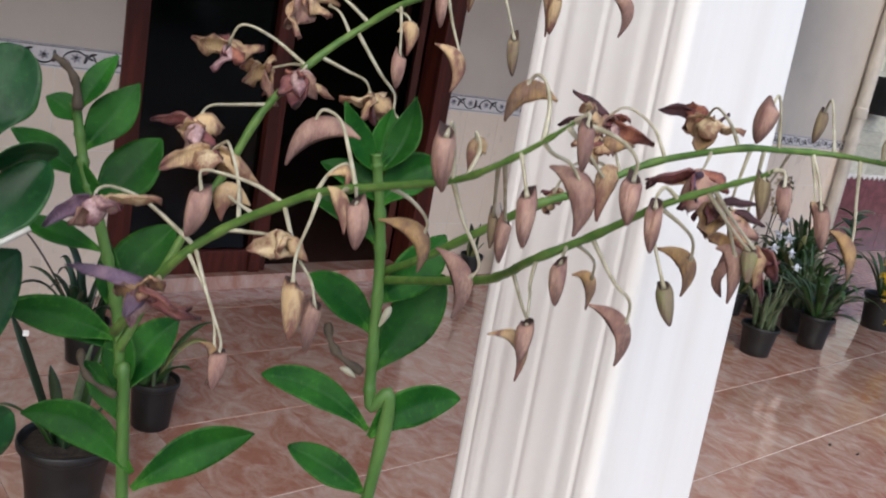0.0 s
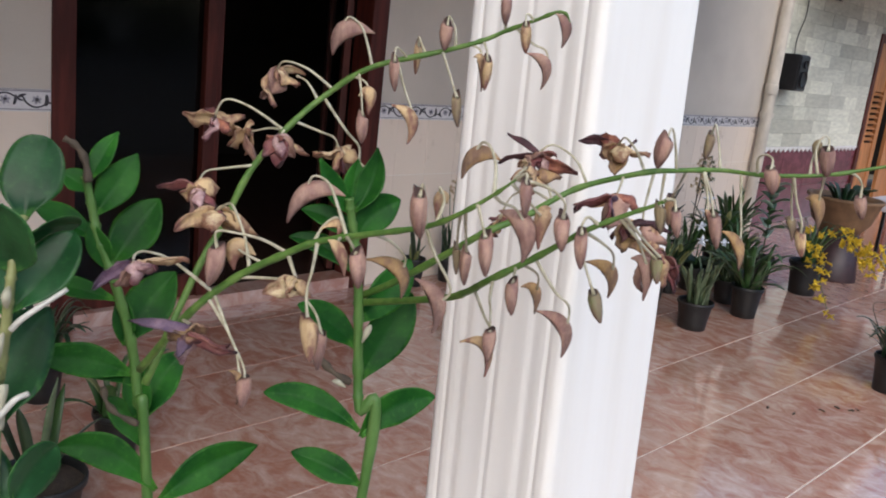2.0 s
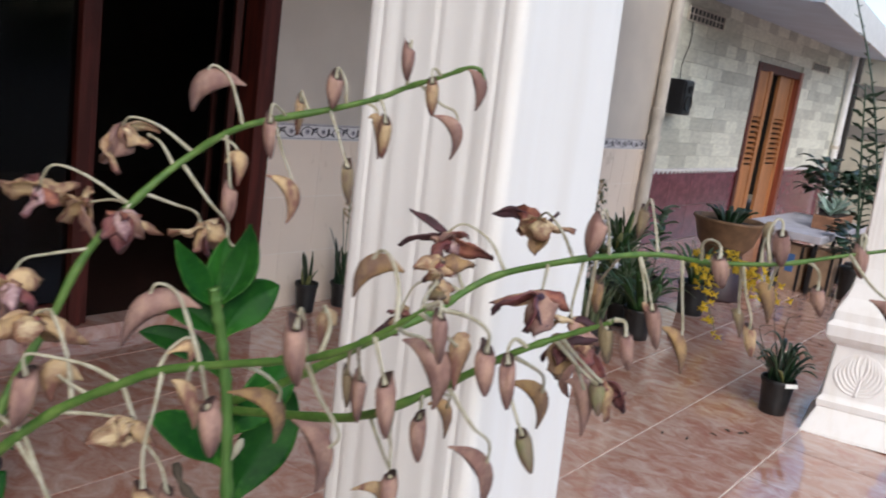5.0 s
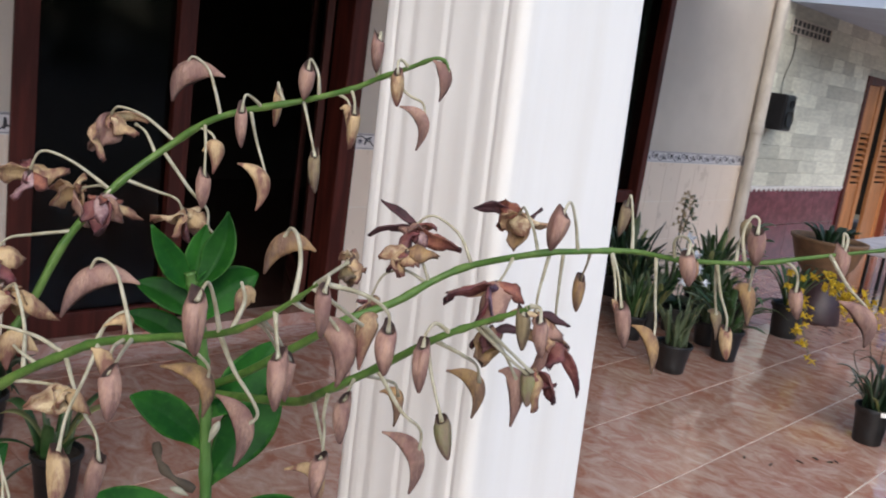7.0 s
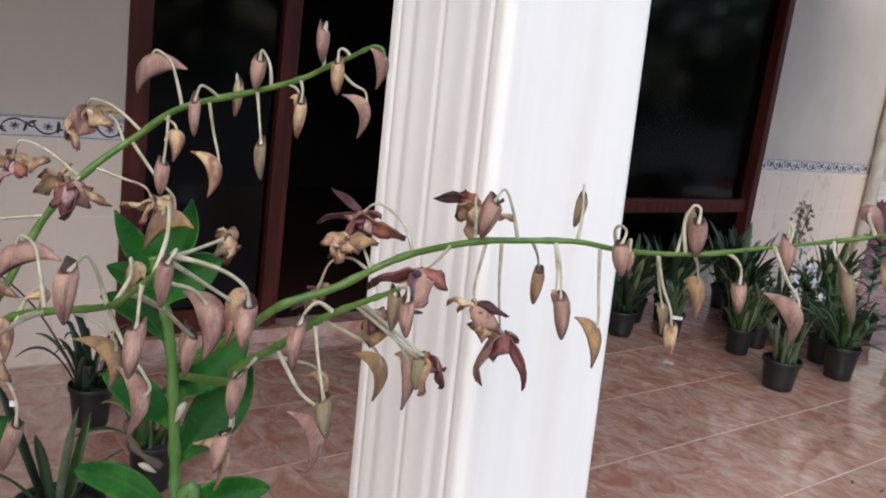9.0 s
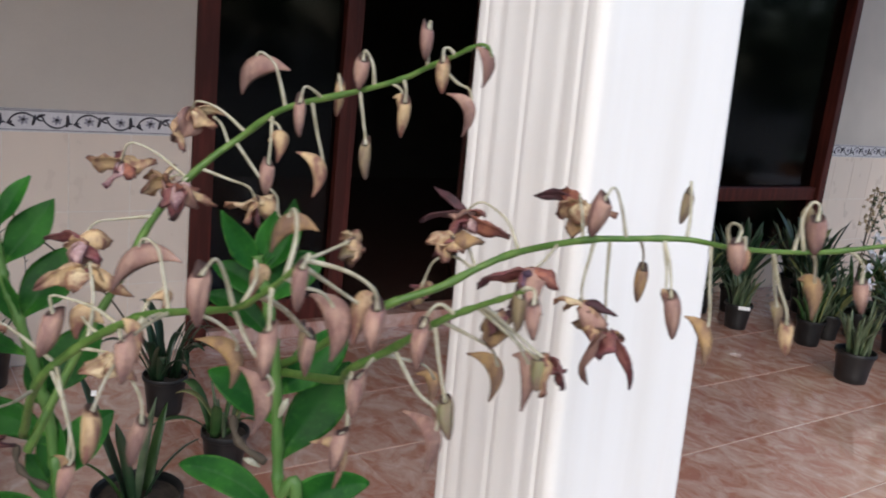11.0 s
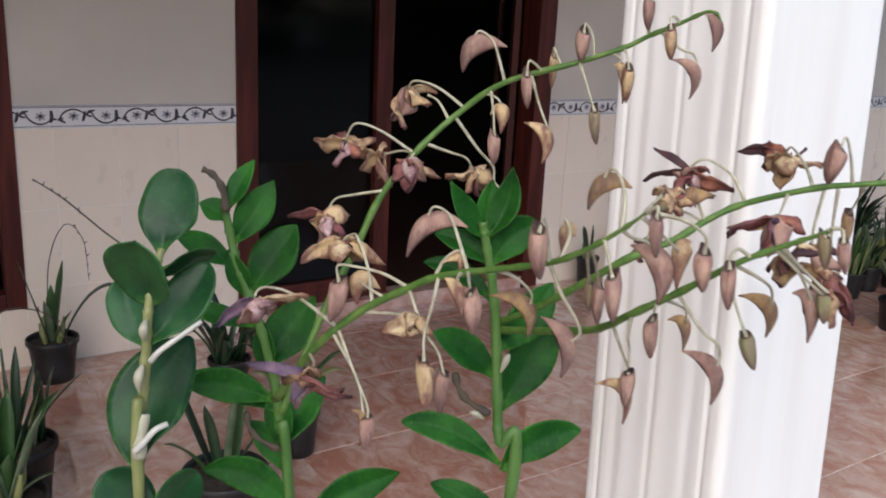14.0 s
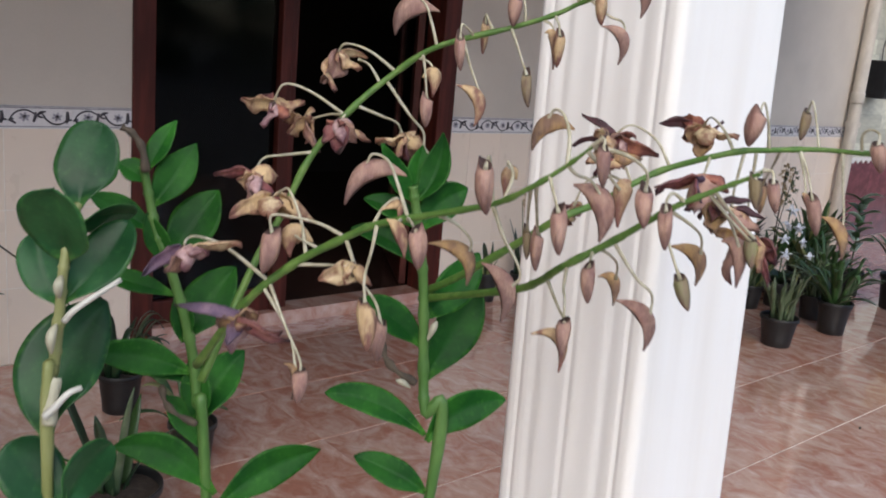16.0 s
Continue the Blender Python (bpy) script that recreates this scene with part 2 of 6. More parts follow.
wall_stone = structure("wall_stone", wb, M_STONEJOINT, "wall clad in pale sandstone blocks above a maroon tiled dado", "wall")

cb = bmesh.new()
box(cb, (-3.2, 0.25, CEIL_Z), (6.6, WALL_Y + THICK, CEIL_Z + 0.12))
box(cb, (-3.2, WALL_Y + THICK, CEIL_Z), (8.6, 9.0, CEIL_Z + 0.12))
structure("ceiling", cb, M_CEIL, "plain white porch ceiling", "ceiling")
sb = bmesh.new()
ends = [[sb.verts.new((x, y, z)) for y, z in ((front, 2.53), (4.60, 2.60), (4.60, 3.05), (front, 2.83))] for x, front in ((8.45, 2.56), (15.10, 3.32))]
for k in range(4):
    sb.faces.new((ends[0][k], ends[0][(k + 1) % 4], ends[1][(k + 1) % 4], ends[1][k]))
sb.faces.new(ends[0])
sb.faces.new(ends[1])
structure("eave_soffit", sb, M_SOFFIT, "grey-blue soffit under the eave over the stone wall", "eave")
sb = bmesh.new()
ends = [[sb.verts.new((x, y, z)) for y, z in ((front - 0.024, 2.515), (front - 0.003, 2.515), (front - 0.003, 2.845), (front - 0.024, 2.845))] for x, front in ((8.44, 2.56), (15.13, 3.32))]
for k in range(4):
    sb.faces.new((ends[0][k], ends[0][(k + 1) % 4], ends[1][(k + 1) % 4], ends[1][k]))
sb.faces.new(ends[0])
sb.faces.new(ends[1])
structure("eave_fascia", sb, M_WHITE, "white painted fascia board along the eave", "fascia")

# rooms behind the openings; walls coloured near black to stand for missing light
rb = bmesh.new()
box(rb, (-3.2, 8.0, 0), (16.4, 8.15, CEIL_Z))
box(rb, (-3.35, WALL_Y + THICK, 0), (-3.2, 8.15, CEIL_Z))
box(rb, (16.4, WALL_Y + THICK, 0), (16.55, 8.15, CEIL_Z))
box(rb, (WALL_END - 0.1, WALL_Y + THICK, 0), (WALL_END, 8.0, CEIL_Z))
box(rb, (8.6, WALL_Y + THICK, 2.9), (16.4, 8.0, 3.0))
structure("wall_rooms", rb, M_ROOMSHADE, "walls of the rooms behind the openings, colour darkened for shade", "wall")
structure("wall_west", boxed((-3.35, 0.3, 0), (-3.2, WALL_Y + THICK, CEIL_Z)), M_UPPER, "plain painted wall closing the porch end", "wall")


# ---- the columns ----
def column_section(w):
    """Square shaft with rounded corners: two fillet grooves by each corner and a pair of soft flutes on the side faces."""
    h, r = w / 2, 0.011

    def depth(u, fluted):
        a = abs(u)
        if a > h - r:
            return 0.0
        k = 1.0 if fluted else 0.10
        d = k * (0.0017 * math.exp(-((a - h + 0.022) / 0.0026) ** 2) + 0.0015 * math.exp(-((a - h + 0.044) / 0.0072) ** 2))
        d += k * (0.0010 * math.sin(math.pi * min(1.0, a / 0.046)) ** 2 + 0.0014 * math.exp(-(a / 0.0040) ** 2))
        return d

    pts = []
    for q in range(4):
        c, s = math.cos(q * math.pi / 2), math.sin(q * math.pi / 2)
        run = [(u, -h + depth(u, q % 2 == 1)) for u in (-h + r + (2 * h - 2 * r) * k / 90 for k in range(91))]
        run += [(h - r + r * math.sin(e), -h + r - r * math.cos(e)) for e in (math.pi / 2 * k / 9 for k in range(1, 9))]
        pts += [(c * x - s * y, s * x + c * y) for x, y in run]
    return pts


def build_column():
    col = thing("porch_column", "white painted square porch column with fluted shaft on a carved pedestal", "column", group="porch columns")
    bm = bmesh.new()
    W = 0.1885
    sec = column_section(W)
    rings = [[bm.verts.new((x * f, y * f, z)) for x, y in sec] for z, f in ((0.83, 1.035), (1.3, 1.0), (1.75, 0.965), (CEIL_Z, 0.90))]
    for a, b in zip(rings, rings[1:]):
        for k in range(len(sec)):
            bm.faces.new((a[k], a[(k + 1) % len(sec)], b[(k + 1) % len(sec)], b[k]))
    part("shaft", bm, M_COLUMN, col, "", True)
    bm = bmesh.new()
    prof = [(0.225, 0.0), (0.222, 0.014), (0.166, 0.135), (0.173, 0.141), (0.175, 0.172), (0.160, 0.190), (0.155, 0.20), (0.135, 0.455), (0.165, 0.475), (0.186, 0.505), (0.190, 0.560), (0.172, 0.578)]
    prof += [(0.166, 0.585), (0.164, 0.63), (0.130, 0.70), (0.110, 0.77), (0.098, 0.85)]
    rings = [[bm.verts.new((sx * h, sy * h, z)) for sx, sy in ((-1, -1), (1, -1), (1, 1), (-1, 1))] for h, z in prof]
    for a, b in zip(rings, rings[1:]):
        for k in range(4):
            bm.faces.new((a[k], a[(k + 1) % 4], b[(k + 1) % 4], b[k]))
    bm.faces.new(rings[0])
    bm.faces.new(rings[-1])
    bmesh.ops.bevel(bm, geom=[e for e in bm.edges if abs(e.verts[0].co.z - e.verts[1].co.z) > 0.02], offset=0.006, segments=2, affect="EDGES")
    part("pedestal", bm, M_COLUMN, col)
    # carved leaf fan on each face of the pedestal
    bm = bmesh.new()
    for side in (-1, 1):
        for k in range(6):
            w = (0.114 - 0.0175 * k) * side
            tube(bm, spline([(0.008 * side, 0.222 + 0.014 * k, 0), (0.62 * w, 0.240 + 0.017 * k, 0), (w, 0.306 + 0.011 * k, 0), (0.86 * w, 0.366 + 0.008 * k, 0), (0.50 * w, 0.417 + 0.003 * k, 0)], 6),
                 lambda t: 0.0088 * (0.25 + 0.75 * math.sin(math.pi * (0.06 + 0.88 * t))), 6)
    tube(bm, spline([(-0.010, 0.216, 0), (0.004, 0.30, 0), (-0.004, 0.37, 0), (0.010, 0.432, 0)], 6), lambda t: 0.0095 - 0.006 * t, 6)
    fan = mesh_of(bm, M_COLUMN, True)
    tilt = math.degrees(math.atan2(0.020, 0.255))
    for q in range(4):
        m = pose(0, 0, 0, 0, 0, 90 * q) @ pose(0, -0.1534, 0.22, 90 - tilt, 0, 0) @ pose(0, -0.22, -0.001)
        part("carved_fan", fan, None, col, "carved leaf fan relief", m=m)
    return col


column = build_column()
copy_thing(column, pose(4.886, 0.955, 0, -2.2, 0, 9))
column.matrix_basis = pose(0.950, 0.706, 0) @ pose(0, 0, 1.3) @ pose(0, 0, 0, -1.25, -1.1, 0) @ pose(0, 0, -1.3)


# ---- the orchids in the foreground ----
M_SPIKE = surf("green_flower_stem", (0.058, 0.135, 0.020), 0.55, 0.25, 90, 0.25, 300, second=(0.110, 0.195, 0.038), sub=0.05)
M_STALK = surf("pale_pedicel", (0.48, 0.45, 0.335), 0.55, 0.25, 120, 0.2, 400, second=(0.31, 0.28, 0.185), sub=0.1)
M_LEAF = surf("fleshy_green_leaf", (0.006, 0.050, 0.007), 0.50, 0.30, 28, 0.12, 220, second=(0.019, 0.102, 0.012), sub=0.05, spec=0.12, random_piece=0.20, withered=(0.060, 0.175, 0.026))
M_LEAFB = surf("broad_dark_leaf", (0.008, 0.046, 0.014), 0.40, 0.30, 28, 0.12, 220, second=(0.017, 0.080, 0.024), sub=0.05, spec=0.20, random_piece=0.20, withered=(0.060, 0.160, 0.036))
M_CANE = surf("green_cane", (0.055, 0.14, 0.026), 0.5, 0.3, 60, 0.3, 250, second=(0.095, 0.19, 0.045), stretch=(1, 1, 0.3))
M_CANEB = surf("yellow_cane", (0.17, 0.19, 0.06), 0.5, 0.25, 40, 0.2, 200, second=(0.25, 0.26, 0.11), stretch=(1, 1, 0.3))
M_OLD = surf("dry_brown_stalk", (0.06, 0.045, 0.03), 0.8, 0.3, 60, 0.4, 300)
M_TIE = surf("white_plastic_tie", (0.50, 0.49, 0.44), 0.4, 0.08, 60, 0.1, 200)
M_SHEATH = surf("papery_sheath", (0.38, 0.365, 0.27), 0.7, 0.15, 80, 0.3, 300, stretch=(1, 1, 0.2))
SKIN = {
    "mauve": surf("withered_mauve_petal", (0.378, 0.229, 0.172), 0.66, 0.28, 150, 0.5, 800, second=(0.229, 0.119, 0.101), stretch=(1, 1, 0.35), random_piece=0.12, sub=0.1, withered=(0.115, 0.06, 0.05)),
    "tan": surf("withered_tan_petal", (0.51, 0.361, 0.194), 0.66, 0.28, 150, 0.5, 800, second=(0.189, 0.088, 0.0616), mix=(0.45, 0.64), stretch=(1, 1, 0.35), random_piece=0.12, sub=0.1, withered=(0.15, 0.06, 0.045)),
    "ochre": surf("withered_ochre_petal", (0.37, 0.229, 0.0968), 0.66, 0.28, 150, 0.5, 800, second=(0.194, 0.106, 0.066), stretch=(1, 1, 0.35), random_piece=0.12, sub=0.1, withered=(0.1, 0.055, 0.035)),
    "olive": surf("withered_olive_petal", (0.246, 0.189, 0.101), 0.72, 0.28, 150, 0.5, 800, second=(0.167, 0.11, 0.0748), stretch=(1, 1, 0.35), random_piece=0.12, sub=0.1, withered=(0.1, 0.065, 0.045)),
    "green": surf("green_brown_ovary", (0.176, 0.18, 0.0748), 0.65, 0.28, 140, 0.45, 700, second=(0.194, 0.145, 0.088), stretch=(1, 1, 0.35), random_piece=0.1, sub=0.1, withered=(0.13, 0.085, 0.06)),
    "cream": surf("dry_cream_petal", (0.616, 0.493, 0.299), 0.6, 0.28, 140, 0.45, 700, second=(0.264, 0.15, 0.088), mix=(0.46, 0.66), random_piece=0.1, sub=0.1, withered=(0.2, 0.09, 0.055)),
    "pale": surf("pale_lilac_petal", (0.51, 0.352, 0.334), 0.6, 0.28, 140, 0.45, 700, second=(0.246, 0.132, 0.141), random_piece=0.1, sub=0.1, withered=(0.13, 0.05, 0.06)),
    "maroon": surf("maroon_petal", (0.18, 0.0458, 0.0493), 0.6, 0.28, 140, 0.45, 700, second=(0.264, 0.11, 0.0924), random_piece=0.15, sub=0.08, withered=(0.05, 0.012, 0.016)),
    "red": surf("russet_petal", (0.37, 0.145, 0.088), 0.6, 0.28, 140, 0.45, 700, second=(0.167, 0.0484, 0.0396), random_piece=0.12, sub=0.08, withered=(0.09, 0.025, 0.022)),
    "purple": surf("purple_petal", (0.088, 0.0484, 0.0924), 0.65, 0.28, 140, 0.45, 700, second=(0.176, 0.11, 0.15), random_piece=0.12, sub=0.08, withered=(0.035, 0.018, 0.035)),
    "dark": surf("black_maroon_petal", (0.0308, 0.0088, 0.0123), 0.65, 0.28, 140, 0.45, 700, second=(0.0616, 0.0176, 0.022), random_piece=0.1),
}
M_CAP = surf("dark_bud_throat", (0.06, 0.032, 0.026), 0.7, 0.3, 120, 0.3, 500)

orchid = thing("dendrobium_orchid", "green-leaved orchid with withered brown and mauve flowers on arching spikes", "orchid", (0.52, 0.70, 0.0))
broad = thing("broad_leaved_orchid", "orchid cane with broad round green leaves and white ties", "orchid", (0.32, 0.74, 0.0))
rng = random.Random(7)


def flower_pot(parent, r, h, soil=True, label=""):
    """Black nursery pot: tapering wall, rolled rim, foot, and the bark that fills it."""
    bm = bmesh.new()
    lathe(bm, [(0.0, 0.004), (r * 0.70, 0.004), (r * 0.72, 0.0), (r * 0.76, 0.004), (r * 0.80, h * 0.30), (r * 0.93, h * 0.86), (r * 0.94, h * 0.87), (r * 1.0, h * 0.875), (r * 1.02, h * 0.89), (r * 1.02, h * 0.985), (r * 1.0, h), (r * 0.965, h * 0.995), (r * 0.95, h * 0.93), (r * 0.93, h * 0.82)], 30)
    part("pot", bm, M_POT, parent, label, True)
    if soil:
        bm = bmesh.new()
        lathe(bm, [(r * 0.945, h * 0.86), (r * 0.7, h * 0.885), (r * 0.4, h * 0.90), (0.004, h * 0.905)], 24)
        for v in bm.verts:
            v.co.z += 0.012 * noise.noise(v.co * 40)
        part("potting_bark", bm, M_SOIL, parent, "", True)


VIEW = Vector((-0.50, -0.82, 0.22)).normalized()  # the side from which the plant faces the yard


def fresh():
    """A new bmesh that carries the dried value of its vertices."""
    b = bmesh.new()
    b.verts.layers.float.new("dried")
    return b


def dry_at(bm, v, value):
    lay = bm.verts.layers.float.get("dried")
    if lay is not None:
        v[lay] = max(0.0, min(1.0, value))


class Spike:
    pass


def spike(points):
    """A flowering stem through points, thin at its tip, with little nodes."""
    s = Spike()
    s.line = spline(points, 8)
    n = len(s.line)
    bm = bmesh.new()
    loc = orchid.location
    tube(bm, [p - loc for p in s.line], lambda t: 0.0025 * (1 - t) ** 0.7 + 0.0006 + (0.0004 if int(t * 40) % 4 == 0 else 0.0), 10)
    s.ob = part("flower_spike", bm, M_SPIKE, orchid, "arching green flower stem", True)
    return s


def at_spike(s, f):
    x = f * (len(s.line) - 1)
    i = min(int(x), len(s.line) - 2)
    return s.line[i].lerp(s.line[i + 1], x - i)


def frame_of(d):
    d = d.normalized()
    u = d.cross(Vector((0.3, 0.5, 0.8)))
    if u.length < 0.1:
        u = d.cross(Vector((1, 0, 0)))
    u.normalize()
    return d, u, d.cross(u)


def bud_body(bm, head, tip, width, bend, mi, throat):
    """Withered bud: five lobes folded round an axis, wide below the throat and pointed at the end."""
    axis = tip - head
    L = axis.length
    d, u, w = frame_of(axis)
    ph = rng.uniform(0, 6.28)
    rings = []
    n, m = 20, 11
    seam = rng.uniform(0, 6.28)
    face = Matrix.Rotation(rng.uniform(-0.9, 0.9), 3, d) @ VIEW
    for i in range(m + 1):
        t = i / m
        r = width * 0.42 * (0.68 + 0.32 * math.sin(min(1.0, t / 0.22) * math.pi / 2)) * (1 - 0.80 * max(0, (t - 0.24) / 0.76) ** 2.3)
        if i == m:
            r *= 0.35
        r = max(r, 0.0006)
        c = head + axis * t + bend * (4 * t * (1 - t))
        ring = []
        for k in range(n):
            a = 2 * math.pi * k / n
            lobe = 1 + 0.07 * math.cos(2 * a + ph) + 0.06 * math.sin(3 * a + ph * 2 + 2.5 * t) + 0.05 * math.sin(8 * a + ph + 2 * t) + rng.uniform(-0.02, 0.02)
            lobe -= 0.22 * math.exp(-((math.cos(a - seam - 0.5 * t) - 1) / 0.045) ** 2)
            side = u * math.cos(a) + w * math.sin(a)
            rim = (0.10 * L * max(0.0, math.cos(a - ph)) ** 4 - 0.15 * L * side.dot(face)) if i == 0 else (-0.07 * L * side.dot(face) if i == 1 else 0.0)
            ring.append(bm.verts.new(c + (u * math.cos(a) + w * math.sin(a)) * r * lobe - d * rim))
            dry_at(bm, ring[-1], max(1.15 * t ** 2.2, 0.9 - 6 * t) + 0.25 * math.sin(3 * a + ph) * t)
        rings.append(ring)
    for a, b in zip(rings, rings[1:]):
        for k in range(n):
            f = bm.faces.new((a[k], a[(k + 1) % n], b[(k + 1) % n], b[k]))
            f.material_index = mi
    f = bm.faces.new(rings[-1])
    f.material_index = mi
    inner = [bm.verts.new(v.co + d * L * 0.22 - (v.co - head - d * (v.co - head).dot(d)) * 0.22) for v in rings[0]]
    for k in range(n):
        f = bm.faces.new((rings[0][k], inner[k], inner[(k + 1) % n], rings[0][(k + 1) % n]))
        f.material_index = throat
    f = bm.faces.new(inner)
    f.material_index = throat


def crescent(bm, beak, head, tip, width, mi, throat):
    """Folded petal hood: a flat horn that runs from its beak over the stalk's end down to its tip, split along the inner side."""
    mid = head.lerp((beak + tip) * 0.5, 0.24)
    ctrl = mid * 2 - (beak + tip) * 0.5
    line = [beak * (1 - t) ** 2 + ctrl * 2 * t * (1 - t) + tip * t * t for t in (k / 16 for k in range(17))]
    inward = ((beak + tip) * 0.5 - head).normalized()
    m, n = len(line), 16
    ph = rng.uniform(0, 6.28)
    rings = []
    for i, c in enumerate(line):
        t = i / (m - 1)
        d = (line[min(i + 1, m - 1)] - line[max(i - 1, 0)]).normalized()
        u = (inward - d * inward.dot(d)).normalized()
        w = d.cross(u)
        r = width * 0.56 * (math.sin(math.pi * (0.02 + 0.93 * t ** 0.92)) ** 1.25)
        r = max(r, 0.0006)
        ring = []
        for k in range(n):
            a = 2 * math.pi * k / n
            lobe = 1 + 0.06 * math.sin(6 * a + ph + 3 * t) + 0.05 * math.sin(2.5 * a + 5 * t) + rng.uniform(-0.03, 0.03)
            lobe -= 0.55 * math.exp(-(min(a, 2 * math.pi - a) / 0.30) ** 2)
            ring.append(bm.verts.new(c + (u * math.cos(a) + w * math.sin(a) * 0.60) * r * lobe))
            dry_at(bm, ring[-1], 1.1 * t ** 2.0 + 0.2 * math.sin(2 * a + ph))
        rings.append(ring)
    for p, q in zip(rings, rings[1:]):
        for k in range(n):
            f = bm.faces.new((p[k], p[(k + 1) % n], q[(k + 1) % n], q[k]))
            f.material_index = throat if k in (0, n - 1) else mi
    for e in (rings[0], rings[-1]):
        bm.faces.new(e).material_index = mi


def blade(bm, a, b, width, mi, curl=0.25, thick=0.0007, sides=None, seg=8, cup=0.18):
    """A petal from a to b: pointed oval with thickness, curled lengthwise and cupped across."""
    axis = b - a
    L = axis.length
    d, u, w = frame_of(axis)
    ang = rng.uniform(0, math.pi) if sides is None else sides
    u2 = u * math.cos(ang) + w * math.sin(ang)
    n2 = d.cross(u2)
    wav = rng.uniform(0, 6.28)
    top, bot = [], []
    for i in range(seg + 1):
        t = i / seg
        hw = width * 0.5 * max(0.06, math.sin(math.pi * min(1, 0.12 + 0.88 * t ** 0.85)) ** 0.75)
        c = a + axis * t + n2 * (curl * L * (t * t - t) * 1.5 + 0.05 * L * math.sin(6 * t + wav) * t)
        rt, rb = [], []
        for j in range(5):
            q = (j - 2) / 2
            rag = 1 + 0.15 * math.sin(9 * t + 5 * q + wav) * abs(q) + rng.uniform(-0.10, 0.10) * abs(q)
            p = c + u2 * (hw * q * rag) + n2 * (cup * width * (q * q - 0.4) + 0.10 * width * abs(q) * math.sin(11 * t + 4 * q + wav)) + d * (0.05 * L * rng.uniform(-1, 1) * abs(q))
            rt.append(bm.verts.new(p + n2 * thick))
            rb.append(bm.verts.new(p - n2 * thick))
            for v in (rt[-1], rb[-1]):
                dry_at(bm, v, 0.85 * t ** 3 + 0.40 * abs(q) ** 3 + 0.10 * math.sin(9 * t + wav))
        top.append(rt)
        bot.append(rb)
    for i in range(seg):
        for j in range(4):
            f = bm.faces.new((top[i][j], top[i + 1][j], top[i + 1][j + 1], top[i][j + 1]))
            f.material_index = mi
            f = bm.faces.new((bot[i][j], bot[i][j + 1], bot[i + 1][j + 1], bot[i + 1][j]))
            f.material_index = mi
        for j in (0, 4):
            f = bm.faces.new((top[i][j], bot[i][j], bot[i + 1][j], top[i + 1][j]))
            f.material_index = mi
    for i in (0, seg):
        for j in range(4):
            f = bm.faces.new((top[i][j], top[i][j + 1], bot[i][j + 1], bot[i][j]))
            f.material_index = mi


MM = 0.001


def bloom(s, f, kind, bends, head, tip, width, beak=None, skin="mauve"):
    """A withered bud on its stalk; offsets in millimetres from the place f along the spike."""
    base = at_spike(s, f) - orchid.location
    head, tip = base + Vector(head) * MM, base + Vector(tip) * MM
    bm = fresh()
    line = spline([base] + [base + Vector(q) * MM for q in bends] + [head + (tip - head) * 0.10], 7)
    tube(bm, line, lambda t: 0.00082 + 0.0006 * (1 - t) ** 3 + 0.0006 * max(0, t - 0.85) / 0.15, 8)
    side = (tip - head).cross(Vector((0.2, -0.9, 0.1))).normalized()
    bend = side * (tip - head).length * rng.uniform(-0.06, 0.06)
    if kind == "horn":
        bk = head + Vector(beak) * MM * 1.3
        crescent(bm, bk, head, tip, width * MM, 1, 2)
    elif width > 9 * 0.42:
        bud_body(bm, head, tip, width * MM, bend, 1, 2)
    name = "withered_bud"
    part(name, bm, [M_STALK, SKIN[skin], M_CAP], s.ob, {"mauve": "withered mauve-brown bud", "tan": "dry tan bud", "ochre": "dry ochre-brown bud", "olive": "olive-brown bud", "green": "green-topped bud"}[skin], True)


def flower(s, f, bends, centre, petals):
    """An open withered flower: stalk, column and separately curled petals."""
    base = at_spike(s, f) - orchid.location
    c = base + Vector(centre) * MM
    bm = fresh()
    line = spline([base] + [base + Vector(q) * MM for q in bends] + [c], 7)
    tube(bm, line, lambda t: 0.00082 + 0.0006 * (1 - t) ** 3 + 0.0007 * max(0, t - 0.85) / 0.15, 8)
    mats, idx = [M_STALK], {}
    for col, tipv, w in petals:
        if col not in idx:
            idx[col] = len(mats)
            mats.append(SKIN[col])
        blade(bm, c + Vector((rng.uniform(-2, 2), rng.uniform(-2, 2), rng.uniform(-2, 2))) * MM, c + Vector(tipv) * MM * 1.10, w * MM * 1.36, idx[col], curl=rng.choice((-0.35, 0.3, 0.4, -0.2)), sides=rng.uniform(-0.6, 0.6) + (0 if rng.random() < 0.6 else 1.4))
    mats.append(M_CAP)
    for k in range(2):
        q = Vector((rng.uniform(-1, 1), rng.uniform(-1, 0.2), rng.uniform(-1, 0.4))).normalized() * rng.uniform(8, 13)
        blade(bm, c, c + q * MM, rng.uniform(5, 8) * MM, rng.randrange(1, len(mats) - 1), curl=rng.choice((-0.5, 0.5)))
    bud_body(bm, c + Vector((0, 0, 2)) * MM, c + Vector((0, -1, -7)) * MM, 0.006, Vector((0, 0, 0)), len(mats) - 1, len(mats) - 1)
    part("withered_flower", bm, mats, s.ob, "withered curled flower", True)


